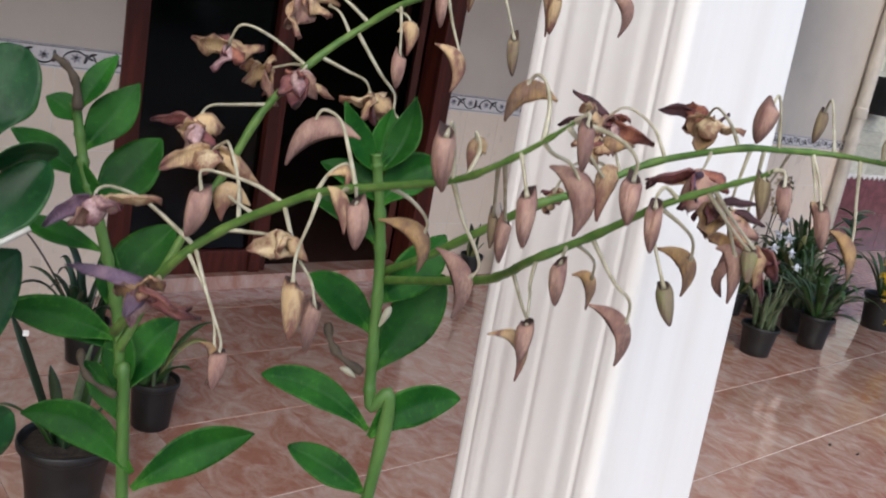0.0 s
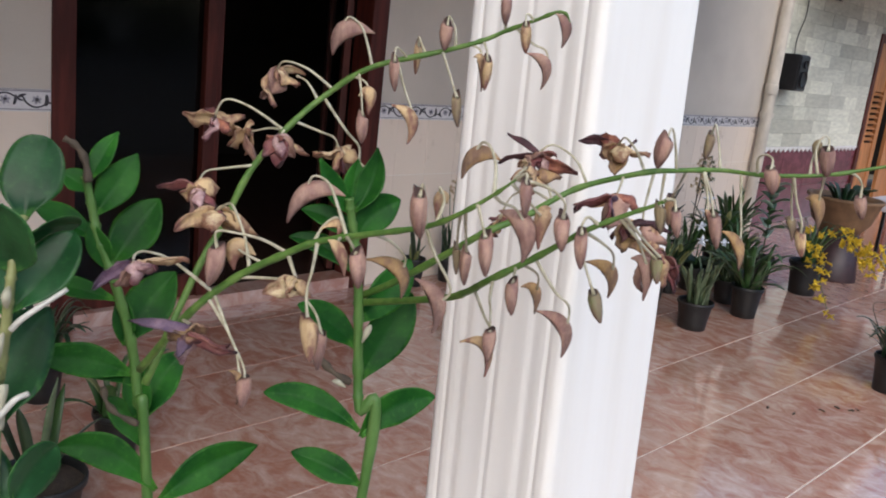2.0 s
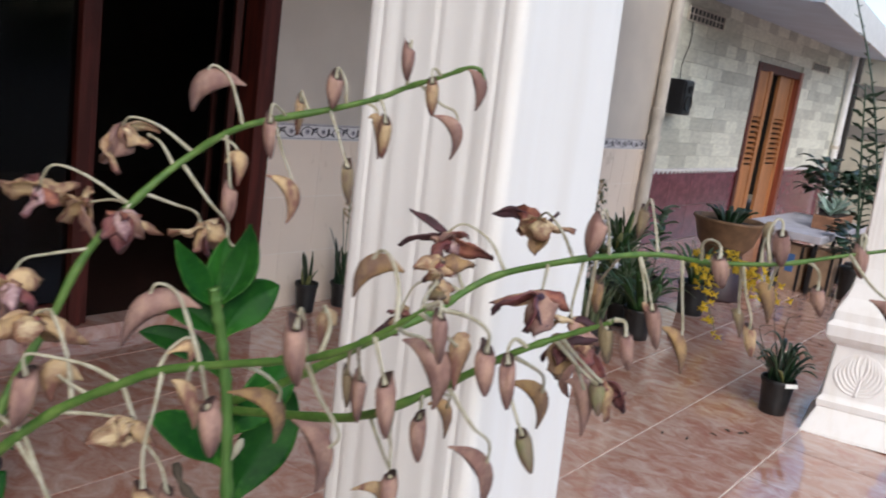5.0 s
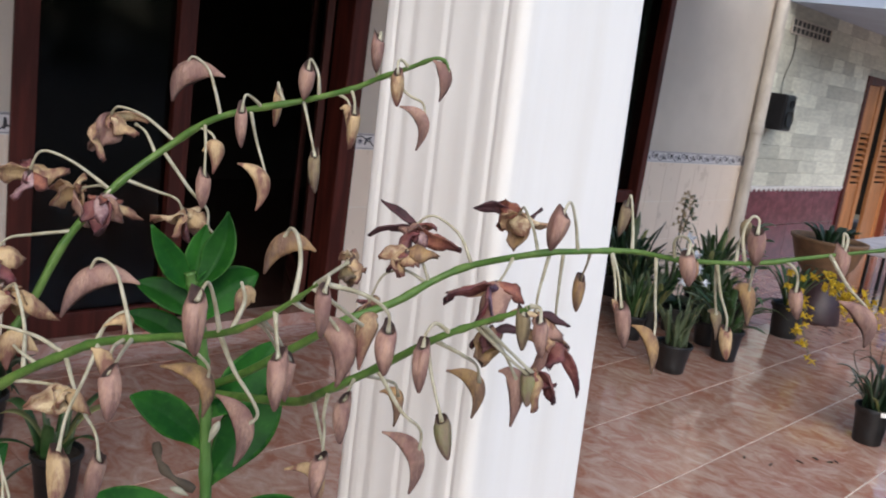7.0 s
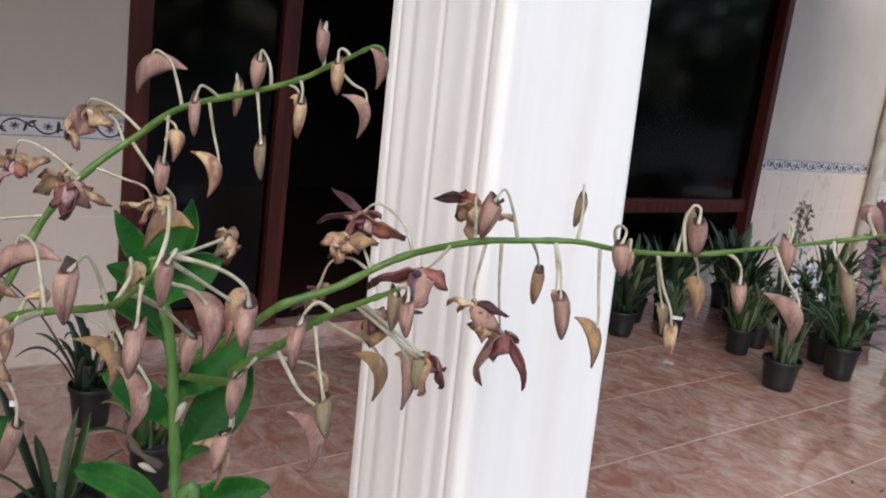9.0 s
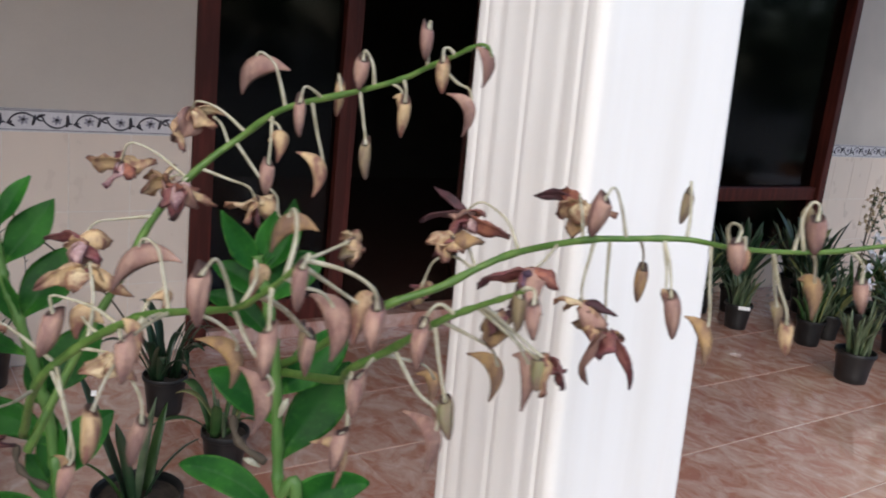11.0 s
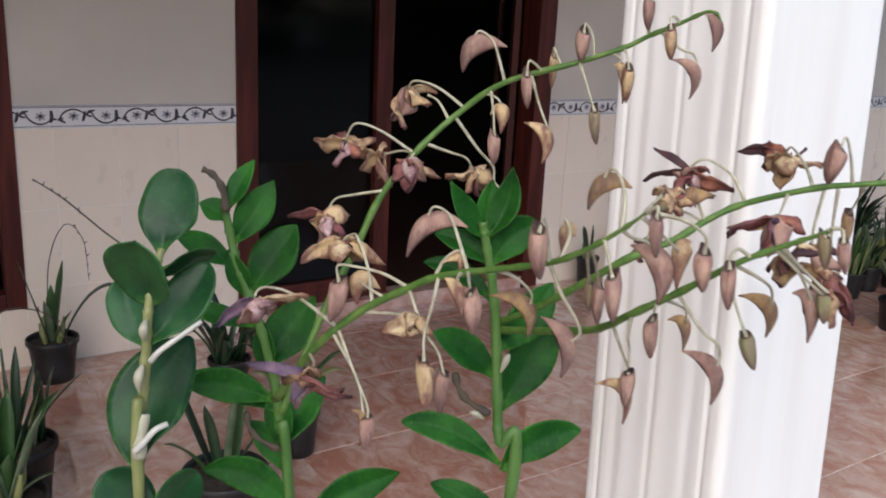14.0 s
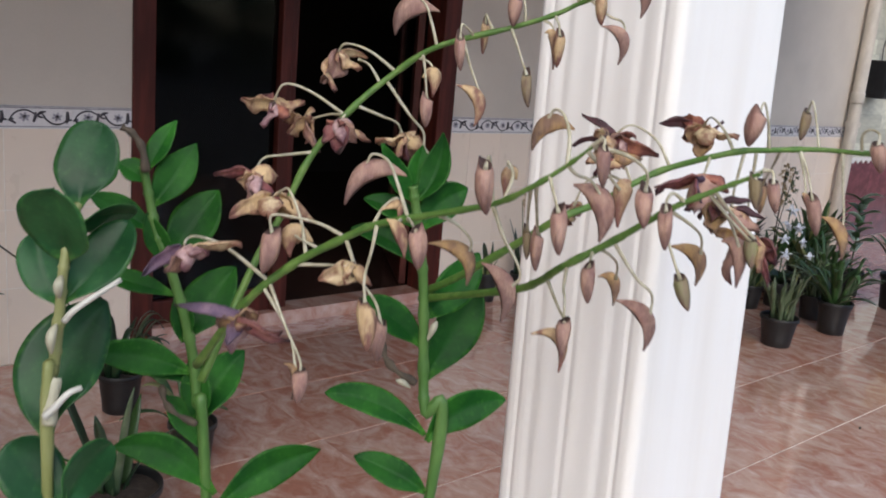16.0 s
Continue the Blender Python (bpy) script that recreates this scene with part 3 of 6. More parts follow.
def cane(parent, points):
    """A jointed cane that rises from the pot of its plant."""
    low = Vector(points[0])
    foot = Vector((parent.location.x + (low.x - parent.location.x) * 0.25, parent.location.y + (low.y - parent.location.y) * 0.25, 0.15))
    line = spline([foot, foot.lerp(low, 0.5) + Vector((0, 0, 0.02))] + [Vector(p) for p in points], 10)
    bm = bmesh.new()
    loc = parent.location
    mat = M_CANEB if parent is broad else M_CANE
    r0 = 0.0044 if parent is broad else 0.0052
    tube(bm, [p - loc for p in line], lambda t: r0 * (1.0 - 0.35 * t) + (0.0009 if int(t * 60) % 5 == 0 else 0.0), 12)
    return part("cane", bm, mat, parent, "jointed green cane", True)


def leaf(owner, base, mid, tip, width, roll, point=0.4, fold=0.3):
    """A thick leaf: narrow channelled sheath at the cane, then an oblong blade with a blunt tip, folded along its midrib."""
    loc = owner.parent.location
    a = Vector(base) - loc
    m, b = a + Vector(mid) * MM, a + Vector(tip) * MM
    ctrl = m * 2 - (a + b) * 0.5
    seg, across = 22, 10
    bm = fresh()
    top, bot = [], []
    width = width * MM
    wav, sway = rng.uniform(0, 6.28), rng.uniform(0.7, 1.3)
    for i in range(seg + 1):
        t = (i / seg) ** 0.92
        c = a * (1 - t) ** 2 + ctrl * 2 * t * (1 - t) + b * t * t
        d = ((ctrl - a) * (1 - t) + (b - ctrl) * t).normalized()
        nrm = (VIEW - d * VIEW.dot(d)).normalized()
        nrm = Matrix.Rotation(radians(roll + 6 * math.sin(2.2 * t + wav)), 3, d) @ nrm
        u = d.cross(nrm)
        rise = math.sin(math.pi / 2 * min(1.0, t / 0.52)) ** 1.3
        fall = max(0.0, (t - 0.50) / 0.50)
        hw = 0.5 * width * (0.15 + 0.85 * rise) * max(0.02, 1 - fall ** (3.0 - 1.5 * point)) ** (0.5 + 0.45 * point)
        hw = max(hw, 0.0009)
        rt, rb = [], []
        for j in range(across + 1):
            q = 2 * j / across - 1
            th = 0.0013 * (1 - 0.62 * abs(q))
            keel = fold + 0.75 * max(0.0, 1 - t / 0.30)
            lift = hw * keel * (math.sqrt(q * q + 0.02) - 0.45) + 0.035 * width * math.sin(5 * t * sway + wav + 1.3 * q) * abs(q) * min(1, 2 * t)
            groove = -0.0007 * math.exp(-(q / 0.10) ** 2)
            p = c + u * hw * q * (1 + 0.03 * math.sin(7 * t + wav + 2 * q)) + nrm * lift
            rt.append(bm.verts.new(p + nrm * (th * 0.5 + groove)))
            rb.append(bm.verts.new(p - nrm * (th + (0.0006 if j == across // 2 else 0))))
            rim = 0.40 * max(0.0, abs(q) - 0.88) / 0.12
            dry_at(bm, rt[-1], max(rim, 0.85 - 4.5 * t))
            dry_at(bm, rb[-1], max(rim, 0.95 - 4.0 * t, 0.62))
        top.append(rt)
        bot.append(rb)
    for i in range(seg):
        for j in range(across):
            bm.faces.new((top[i][j], top[i + 1][j], top[i + 1][j + 1], top[i][j + 1]))
            bm.faces.new((bot[i][j], bot[i][j + 1], bot[i + 1][j + 1], bot[i + 1][j]))
        for j in (0, across):
            bm.faces.new((top[i][j], bot[i][j], bot[i + 1][j], top[i + 1][j]))
    for i in (0, seg):
        for j in range(across):
            bm.faces.new((top[i][j], top[i][j + 1], bot[i][j + 1], bot[i][j]))
    part("leaf", bm, M_LEAFB if owner.parent is broad else M_LEAF, owner, "", True)


flower_pot(orchid, 0.115, 0.20)
flower_pot(broad, 0.085, 0.19)
S1 = spike([(0.425, 0.699, 1.196), (0.467, 0.701, 1.284), (0.487, 0.698, 1.322), (0.507, 0.694, 1.366), (0.533, 0.681, 1.405), (0.565, 0.675, 1.433), (0.587, 0.649, 1.458), (0.623, 0.606, 1.477), (0.642, 0.581, 1.489), (0.651, 0.567, 1.498), (0.657, 0.544, 1.508), (0.662, 0.527, 1.516), (0.665, 0.520, 1.515), (0.666, 0.517, 1.510)])
S2 = spike([(0.423, 0.703, 1.208), (0.420, 0.626, 1.279), (0.438, 0.596, 1.312), (0.453, 0.560, 1.337), (0.462, 0.540, 1.349), (0.474, 0.506, 1.361), (0.485, 0.465, 1.375), (0.487, 0.439, 1.389), (0.491, 0.419, 1.404), (0.493, 0.405, 1.416)])
S3 = spike([(0.598, 0.655, 1.258), (0.600, 0.610, 1.285), (0.608, 0.560, 1.322), (0.615, 0.528, 1.347), (0.645, 0.516, 1.360), (0.672, 0.510, 1.374), (0.690, 0.495, 1.387), (0.708, 0.456, 1.404), (0.734, 0.444, 1.407), (0.768, 0.425, 1.410), (0.776, 0.392, 1.412), (0.793, 0.353, 1.419), (0.813, 0.322, 1.430), (0.841, 0.273, 1.448), (0.852, 0.249, 1.462)])
S4 = spike([(0.598, 0.655, 1.253), (0.584, 0.541, 1.293), (0.574, 0.505, 1.310), (0.558, 0.472, 1.330), (0.567, 0.442, 1.353), (0.574, 0.411, 1.378), (0.582, 0.392, 1.391), (0.588, 0.370, 1.404), (0.588, 0.365, 1.408)])
# blooms of the upper spike
flower(S1, 0.298, [(-17, 23, 15), (-31, 40, 19)], (-35, 50, 3), [("tan", (-19, 10, 2), 11.2), ("pale", (-13, -7, -14), 9.5), ("tan", (22, -6, 2), 10.4), ("red", (4, -17, -7), 7.8), ("maroon", (1, 14, 3), 8.6)])
flower(S1, 0.298, [(4, 27, -2)], (1, 56, -10), [("tan", (-18, -3, -10), 11.9), ("tan", (-11, 17, -2), 9.4), ("tan", (-1, -3, -17), 9.4), ("cream", (9, 8, 8), 8.5), ("mauve", (2, -18, -21), 7.7)])
flower(S1, 0.308, [(-6, 0, -5)], (-10, -1, -9), [("maroon", (-9, -13, -20), 12.4), ("maroon", (-11, 3, -16), 9.9), ("mauve", (9, -9, -14), 9.9), ("tan", (24, -6, -13), 5.8), ("red", (-1, 14, -4), 10.7), ("red", (14, 3, -3), 9.1), ("pale", (-9, -18, -11), 7.4)])
flower(S1, 0.317, [(20, -7, -7), (34, -10, -12)], (41, -9, -22), [("cream", (-19, 7, -4), 11.1), ("tan", (-11, -8, -14), 10.3), ("tan", (13, -11, -7), 11.1), ("maroon", (1, -11, -17), 8.6), ("mauve", (17, -2, -20), 8.6), ("cream", (14, 3, 2), 9.4)])
flower(S1, 0.394, [(-13, 19, 14), (-25, 35, 18)], (-27, 43, 10), [("mauve", (-12, -1, -21), 14.8), ("tan", (-9, -12, -26), 11.3), ("tan", (14, -10, -10), 13.0), ("cream", (24, -3, -1), 6.1)])
bloom(S1, 0.365, "bud", [(-1, 15, 13)], (-1, 29, 17), (-8, 29, 14), 3.5, skin="tan")
# bare curled stalk
bloom(S1, 0.375, "bud", [(16, -12, -25), (27, -18, -38), (29, -19, -51), (37, -23, -57)], (43, -22, -50), (39, -22, -45), 1.7, skin="tan")
bloom(S1, 0.462, "horn", [(-3, 5, 17), (-7, 10, 31), (-15, 17, 37)], (-17, 21, 29), (-25, 21, 6), 15.1, beak=(16, -12, -2), skin="mauve")
bloom(S1, 0.442, "bud", [(-4, -10, -15)], (-9, -20, -31), (-12, -25, -54), 12.2, skin="mauve")
bloom(S1, 0.433, "horn", [(5, -10, -4)], (5, -17, -10), (1, -21, -29), 11.5, beak=(-6, 4, -4), skin="tan")
bloom(S1, 0.500, "bud", [(-9, -1, 6), (-16, -3, 7)], (-21, -8, -1), (-22, -13, -26), 9.6, skin="mauve")
bloom(S1, 0.490, "horn", [(0, -11, -20), (0, -23, -37)], (-3, -30, -42), (-10, -32, -63), 10.4, beak=(-11, 10, 6), skin="tan")
bloom(S1, 0.519, "bud", [(1, 8, 8), (3, 14, 13)], (7, 18, 8), (4, 15, -17), 7.6, skin="tan")
bloom(S1, 0.558, "bud", [(-2, 1, 15), (-7, 4, 24)], (-8, 4, 19), (-11, 2, -3), 11.8, skin="mauve")
bloom(S1, 0.538, "bud", [(-4, -14, -15)], (-8, -29, -31), (-10, -36, -56), 8.6, skin="olive")
bloom(S1, 0.615, "bud", [(-1, -6, -7)], (-4, -11, -13), (-7, -14, -38), 10.4, skin="tan")
bloom(S1, 0.587, "horn", [(5, -6, -4)], (6, -9, -10), (4, -13, -36), 7.3, beak=(-4, 4, 0), skin="tan")
bloom(S1, 0.692, "bud", [(-1, 0, 17), (-1, 0, 30)], (-2, 1, 27), (-3, -2, 4), 10.9, skin="mauve")
bloom(S1, 0.769, "bud", [(-4, 2, 4), (-8, 2, 3)], (-9, 0, -3), (-10, -4, -25), 9.8, skin="tan")
bloom(S1, 0.721, "horn", [(8, -13, -11), (12, -23, -15)], (12, -28, -24), (6, -28, -45), 8.7, beak=(-9, 11, 4), skin="mauve")
bloom(S1, 1.000, "horn", [(0, 0, -1)], (0, 1, -3), (-4, 1, -20), 8.6, beak=(-5, 6, 6), skin="mauve")
flower(S1, 0.240, [(-23, 6, -3), (-40, 7, -6)], (-50, 2, -19), [("maroon", (-19, 20, -1), 7.7), ("tan", (-10, 4, -2), 11.1), ("tan", (20, 2, 0), 12.0), ("mauve", (-11, -12, -15), 14.6), ("maroon", (8, -13, -13), 9.4), ("pale", (-7, -20, -10), 7.7)])
# blooms of the second spike
flower(S2, 0.250, [(7, 20, 19), (9, 39, 35), (12, 53, 34)], (12, 66, 26), [("tan", (-28, 4, -12), 9.9), ("cream", (-11, -11, -8), 15.3), ("ochre", (9, -9, -13), 13.0), ("tan", (25, -12, -16), 7.7), ("maroon", (-7, 12, -10), 9.2)])
bloom(S2, 0.333, "bud", [(-9, 15, 6), (-20, 30, 8), (-29, 42, 7)], (-26, 44, -3), (-37, 36, -29), 16.1, skin="mauve")
bloom(S2, 0.278, "horn", [(-4, 16, 3)], (-4, 30, 6), (-8, 23, -10), 14.3, beak=(9, -7, -5), skin="tan")
bloom(S2, 0.514, "horn", [(0, 12, 18), (-1, 22, 31), (-6, 32, 34)], (-7, 36, 26), (-22, 35, 3), 13.0, beak=(15, -12, -3), skin="mauve")
bloom(S2, 0.431, "horn", [(5, -2, 11), (11, -7, 18)], (12, -12, 16), (7, -15, 7), 7.1, beak=(-8, 5, -4), skin="tan")
flower(S2, 0.167, [(-25, 12, 22), (-43, 14, 30), (-53, 10, 30)], (-58, 2, 26), [("purple", (-18, 13, -17), 7.5), ("mauve", (-9, 5, -13), 9.5), ("pale", (1, -3, -12), 10.5), ("cream", (26, -17, 3), 8.0), ("pale", (11, -8, -2), 9.0), ("maroon", (-1, 6, -5), 5.0)])
flower(S2, 0.097, [(-21, -51, 15)], (-49, -97, 32), [("purple", (-27, 17, 4), 5.2), ("ochre", (-11, 4, -2), 10.3), ("red", (17, -13, -7), 8.0), ("maroon", (20, -15, -12), 6.0), ("pale", (-4, 2, -20), 8.6), ("purple", (-8, -2, -14), 6.5), ("tan", (7, -6, 2), 9.1)])
bloom(S2, 0.167, "bud", [(2, -20, -25), (3, -38, -42)], (-1, -46, -46), (-8, -56, -63), 11.5, skin="mauve")
bloom(S2, 0.153, "horn", [(6, -26, -26)], (2, -44, -44), (-6, -53, -59), 5.1, beak=(-5, 4, 3), skin="ochre")
flower(S2, 0.222, [(10, -21, 4), (15, -39, 7)], (11, -52, 10), [("cream", (-17, 7, -7), 9.8), ("cream", (-8, -6, -7), 8.5), ("tan", (7, -9, -9), 5.9)])
bloom(S2, 0.333, "bud", [(2, -15, -22), (6, -28, -35)], (5, -37, -44), (-4, -47, -66), 11.1, skin="mauve")
bloom(S2, 0.444, "bud", [(-13, -14, -12), (-27, -28, -24)], (-37, -44, -33), (-43, -57, -56), 12.8, skin="tan")
bloom(S2, 0.514, "bud", [(-18, -26, 4)], (-36, -53, 8), (-40, -62, -12), 10.9, skin="mauve")
bloom(S2, 0.500, "horn", [(-12, -13, 2)], (-22, -28, 1), (-24, -36, -13), 8.2, beak=(-4, 5, 4), skin="tan")
bloom(S2, 0.569, "horn", [(13, -4, -6), (23, -7, -16)], (26, -3, -24), (20, -10, -43), 10.3, beak=(-14, 13, 2), skin="ochre")
bloom(S2, 0.667, "bud", [(-6, -3, 17), (-13, -7, 28)], (-22, -14, 25), (-26, -23, 0), 13.0, skin="mauve")
bloom(S2, 0.694, "horn", [(8, 3, 13), (10, 10, 20)], (14, 12, 15), (8, 8, 0), 9.0, beak=(2, -3, -4), skin="tan")
bloom(S2, 0.667, "horn", [(7, -4, -18), (16, -8, -33), (21, -7, -43)], (21, 0, -49), (11, -5, -69), 10.6, beak=(-8, 12, 8), skin="mauve")
bloom(S2, 0.889, "horn", [(7, 7, 14), (11, 16, 24), (13, 25, 26)], (14, 31, 20), (6, 32, 3), 10.3, beak=(8, -9, -3), skin="ochre")
bloom(S2, 0.833, "bud", [(-3, -6, -6)], (-6, -14, -14), (-12, -23, -36), 10.4, skin="mauve")
bloom(S2, 0.792, "bud", [(23, 19, -17)], (46, 37, -37), (40, 30, -59), 9.6, skin="mauve")
bloom(S2, 0.778, "bud", [(23, 22, -16)], (46, 43, -35), (41, 36, -52), 6.5, skin="olive")
bloom(S2, 1.000, "bud", [(-1, -7, 4)], (-6, -11, 1), (-10, -17, -18), 8.6, skin="mauve")
bloom(S2, 0.889, "horn", [(8, 0, -5), (19, -2, -9)], (28, -6, -19), (21, -10, -40), 13.0, beak=(-8, 12, 5), skin="mauve")
bloom(S2, 1.000, "bud", [(17, -9, -4), (29, -13, -12)], (34, -10, -21), (29, -16, -41), 10.6, skin="mauve")
bloom(S2, 0.972, "horn", [(18, 0, -12)], (35, 2, -21), (29, -3, -41), 10.2, beak=(3, -2, 3), skin="tan")
flower(S3, 0.345, [(-6, 16, 5), (-12, 31, -2)], (-15, 39, -24), [("dark", (-13, 9, -15), 4.1), ("tan", (-11, -7, -10), 10.0), ("maroon", (3, -5, -5), 7.7), ("tan", (11, 4, 2), 7.7), ("maroon", (-5, 5, 1), 5.3)])
flower(S2, 0.986, [(16, 12, 0)], (35, 21, 3), [("cream", (-3, 4, 1), 5.8), ("tan", (-2, -8, -8), 6.3), ("cream", (4, -6, -3), 5.2), ("olive", (-8, -8, -6), 6.3)])
# blooms of the long third spike
flower(S3, 0.429, [(-2, 12, 17), (-9, 25, 26), (-13, 34, 26)], (-18, 41, 17), [("dark", (-9, 22, 12), 4.6), ("dark", (-19, 19, -9), 4.4), ("maroon", (-13, -2, -15), 12.5), ("red", (17, -26, -8), 9.5), ("pale", (3, -10, -10), 9.5), ("mauve", (-4, -8, 3), 10.0), ("red", (6, -14, 2), 7.0), ("dark", (-2, -8, -17), 4.2)])
flower(S3, 0.348, [(-4, 4, 12), (-8, 8, 21)], (-14, 10, 19), [("cream", (-11, 12, -5), 10.2), ("ochre", (12, -15, 0), 8.6), ("tan", (-11, -6, -13), 10.2), ("maroon", (-8, 6, -13), 7.1), ("tan", (-3, -11, -5), 10.2)])
flower(S3, 0.500, [(14, 18, 12), (27, 36, 19), (40, 50, 19)], (53, 63, 10), [("dark", (-17, 25, 1), 7.6), ("red", (-2, 18, 5), 8.9), ("tan", (-13, 6, -9), 15.1), ("ochre", (-11, -8, -21), 13.3), ("cream", (13, -22, -4), 10.7), ("dark", (16, -6, 5), 4.4), ("cream", (-8, -12, -10), 13.3)])
bloom(S3, 0.571, "bud", [(-8, 0, 20), (-17, 0, 33)], (-27, -3, 28), (-34, -3, 3), 15.5, skin="mauve")
flower(S3, 0.473, [(-17, -9, -7)], (-36, -19, -11), [("maroon", (-24, 14, -11), 8.6), ("tan", (-16, 22, -8), 5.7), ("red", (8, -15, -6), 7.8), ("mauve", (-17, -10, -19), 15.7), ("maroon", (-13, -2, -19), 9.3), ("purple", (-9, -11, -14), 8.6)])
flower(S3, 0.545, [(6, 3, -31), (14, 7, -54)], (21, 11, -69), [("mauve", (-16, -4, -28), 13.2), ("maroon", (6, -21, -28), 7.0), ("ochre", (-14, 16, 3), 7.8), ("maroon", (-12, -8, -12), 13.2), ("tan", (13, -3, -4), 7.8)])
flower(S3, 0.518, [(-4, 1, -29)], (-2, 1, -42), [("cream", (-12, 11, -1), 7.3), ("dark", (14, -15, -5), 4.6), ("mauve", (5, -18, -11), 11.0), ("tan", (-5, -17, -18), 9.5), ("cream", (-3, 12, -7), 5.9)])
bloom(S3, 0.643, "bud", [(12, 10, 14), (22, 22, 33)], (32, 30, 25), (25, 28, 3), 10.0, skin="olive")
bloom(S3, 0.589, "bud", [(24, 17, -15)], (47, 36, -31), (40, 30, -55), 10.7, skin="ochre")
bloom(S3, 0.616, "bud", [(-2, -10, -15)], (-7, -19, -31), (-11, -29, -57), 11.7, skin="mauve")
bloom(S3, 0.616, "horn", [(-3, -9, -19)], (-8, -15, -32), (-10, -21, -44), 5.1, beak=(-1, 2, 2), skin="tan")
bloom(S3, 0.679, "horn", [(-1, -5, -24), (-2, -10, -44)], (-3, -11, -54), (-10, -18, -75), 9.7, beak=(-6, 10, 5), skin="ochre")
bloom(S3, 0.705, "bud", [(-5, 0, 12), (-8, -6, 17), (-11, -14, 15)], (-18, -17, 9), (-21, -24, -10), 12.6, skin="mauve")
bloom(S3, 0.714, "bud", [(-4, -7, 9)], (-12, -14, 4), (-15, -18, -8), 7.1, skin="tan")
bloom(S3, 0.777, "bud", [(0, 5, 18), (3, 3, 29), (5, -1, 28)], (4, -2, 21), (0, -7, 0), 13.0, skin="mauve")
bloom(S3, 0.768, "horn", [(6, 3, 11)], (12, 4, 23), (8, 0, 7), 7.3, beak=(1, -1, 3), skin="olive")
bloom(S3, 0.750, "bud", [(5, -4, -19), (11, -9, -35)], (15, -8, -43), (10, -15, -62), 10.4, skin="tan")
bloom(S3, 0.750, "horn", [(8, 1, -20)], (17, 1, -37), (12, -4, -52), 7.5, beak=(-2, 4, 1), skin="olive")
bloom(S3, 0.786, "horn", [(13, 5, -10)], (24, 10, -23), (19, 4, -45), 11.4, beak=(-4, 6, 0), skin="ochre")
bloom(S3, 0.821, "bud", [(4, -5, -3), (7, -8, -9)], (8, -8, -17), (3, -15, -34), 10.2, skin="mauve")
bloom(S3, 0.866, "horn", [(-11, -18, -14), (-23, -34, -21)], (-38, -42, -24), (-44, -44, -39), 10.5, beak=(-5, 13, 5), skin="mauve")
bloom(S3, 0.875, "bud", [(2, 0, 9), (2, 3, 12)], (2, 2, 4), (-2, -3, -16), 11.5, skin="mauve")
bloom(S3, 0.902, "bud", [(-4, -4, -6)], (-6, -12, -12), (-9, -25, -41), 9.9, skin="olive")
bloom(S3, 0.929, "horn", [(8, 10, 9)], (17, 14, 12), (17, 3, -5), 10.4, beak=(-2, 2, -5), skin="mauve")
bloom(S3, 0.938, "bud", [(1, -4, -5)], (0, -5, -15), (-4, -12, -32), 10.1, skin="tan")
bloom(S3, 0.964, "bud", [(1, -4, -8)], (0, -8, -17), (-4, -14, -38), 10.1, skin="mauve")
# blooms of the lower spike
bloom(S4, 0.297, "bud", [(-6, -17, -13), (-12, -29, -18)], (-19, -36, -16), (-28, -44, -35), 10.3, skin="mauve")
bloom(S4, 0.391, "horn", [(-3, -2, -14), (-3, -4, -22)], (-6, -9, -42), (-16, -17, -63), 8.1, beak=(-11, 11, -2), skin="tan")
bloom(S4, 0.453, "bud", [(-7, -5, -2)], (-15, -11, -4), (-22, -19, -25), 10.8, skin="mauve")
bloom(S4, 0.469, "horn", [(22, 7, -9), (42, 17, -19)], (58, 29, -32), (51, 23, -50), 8.3, beak=(-6, 7, -1), skin="ochre")
bloom(S4, 0.500, "horn", [(8, -14, -20), (16, -20, -28), (20, -20, -35)], (21, -19, -44), (11, -25, -64), 10.1, beak=(-8, 15, 4), skin="mauve")
bloom(S4, 0.672, "bud", [(-8, 3, 5), (-15, 2, 1)], (-20, -2, -2), (-26, -9, -24), 9.5, skin="mauve")
bloom(S4, 0.609, "bud", [(-1, -8, -16)], (-2, -19, -33), (-5, -30, -50), 9.6, skin="green")
bloom(S4, 0.625, "horn", [(18, -4, -9), (33, -3, -18)], (44, 2, -30), (36, -2, -49), 9.5, beak=(-8, 13, 1), skin="ochre")
bloom(S4, 0.750, "bud", [(18, -5, -15)], (36, -10, -27), (31, -16, -43), 10.5, skin="green")
bloom(S4, 0.750, "horn", [(20, -2, -14)], (37, -4, -33), (28, -10, -56), 9.9, beak=(-4, 8, 1), skin="mauve")
flower(S4, 0.766, [(18, -3, -14)], (36, -10, -29), [("maroon", (2, -12, -11), 7.2), ("red", (8, -4, -5), 6.5), ("tan", (-7, -7, -15), 6.5)])
flower(S4, 0.750, [(10, 3, -4)], (20, 6, -8), [("dark", (14, -12, 3), 3.8), ("maroon", (-6, 6, -9), 5.1), ("ochre", (-8, -5, -14), 10.9), ("tan", (1, -5, -7), 8.3)])
bloom(S4, 0.953, "bud", [(0, 2, -1)], (0, 3, -3), (-4, -3, -20), 8.4, skin="olive")
bloom(S4, 1.000, "bud", [(1, -5, 0)], (0, -7, -5), (-3, -13, -21), 8.3, skin="mauve")
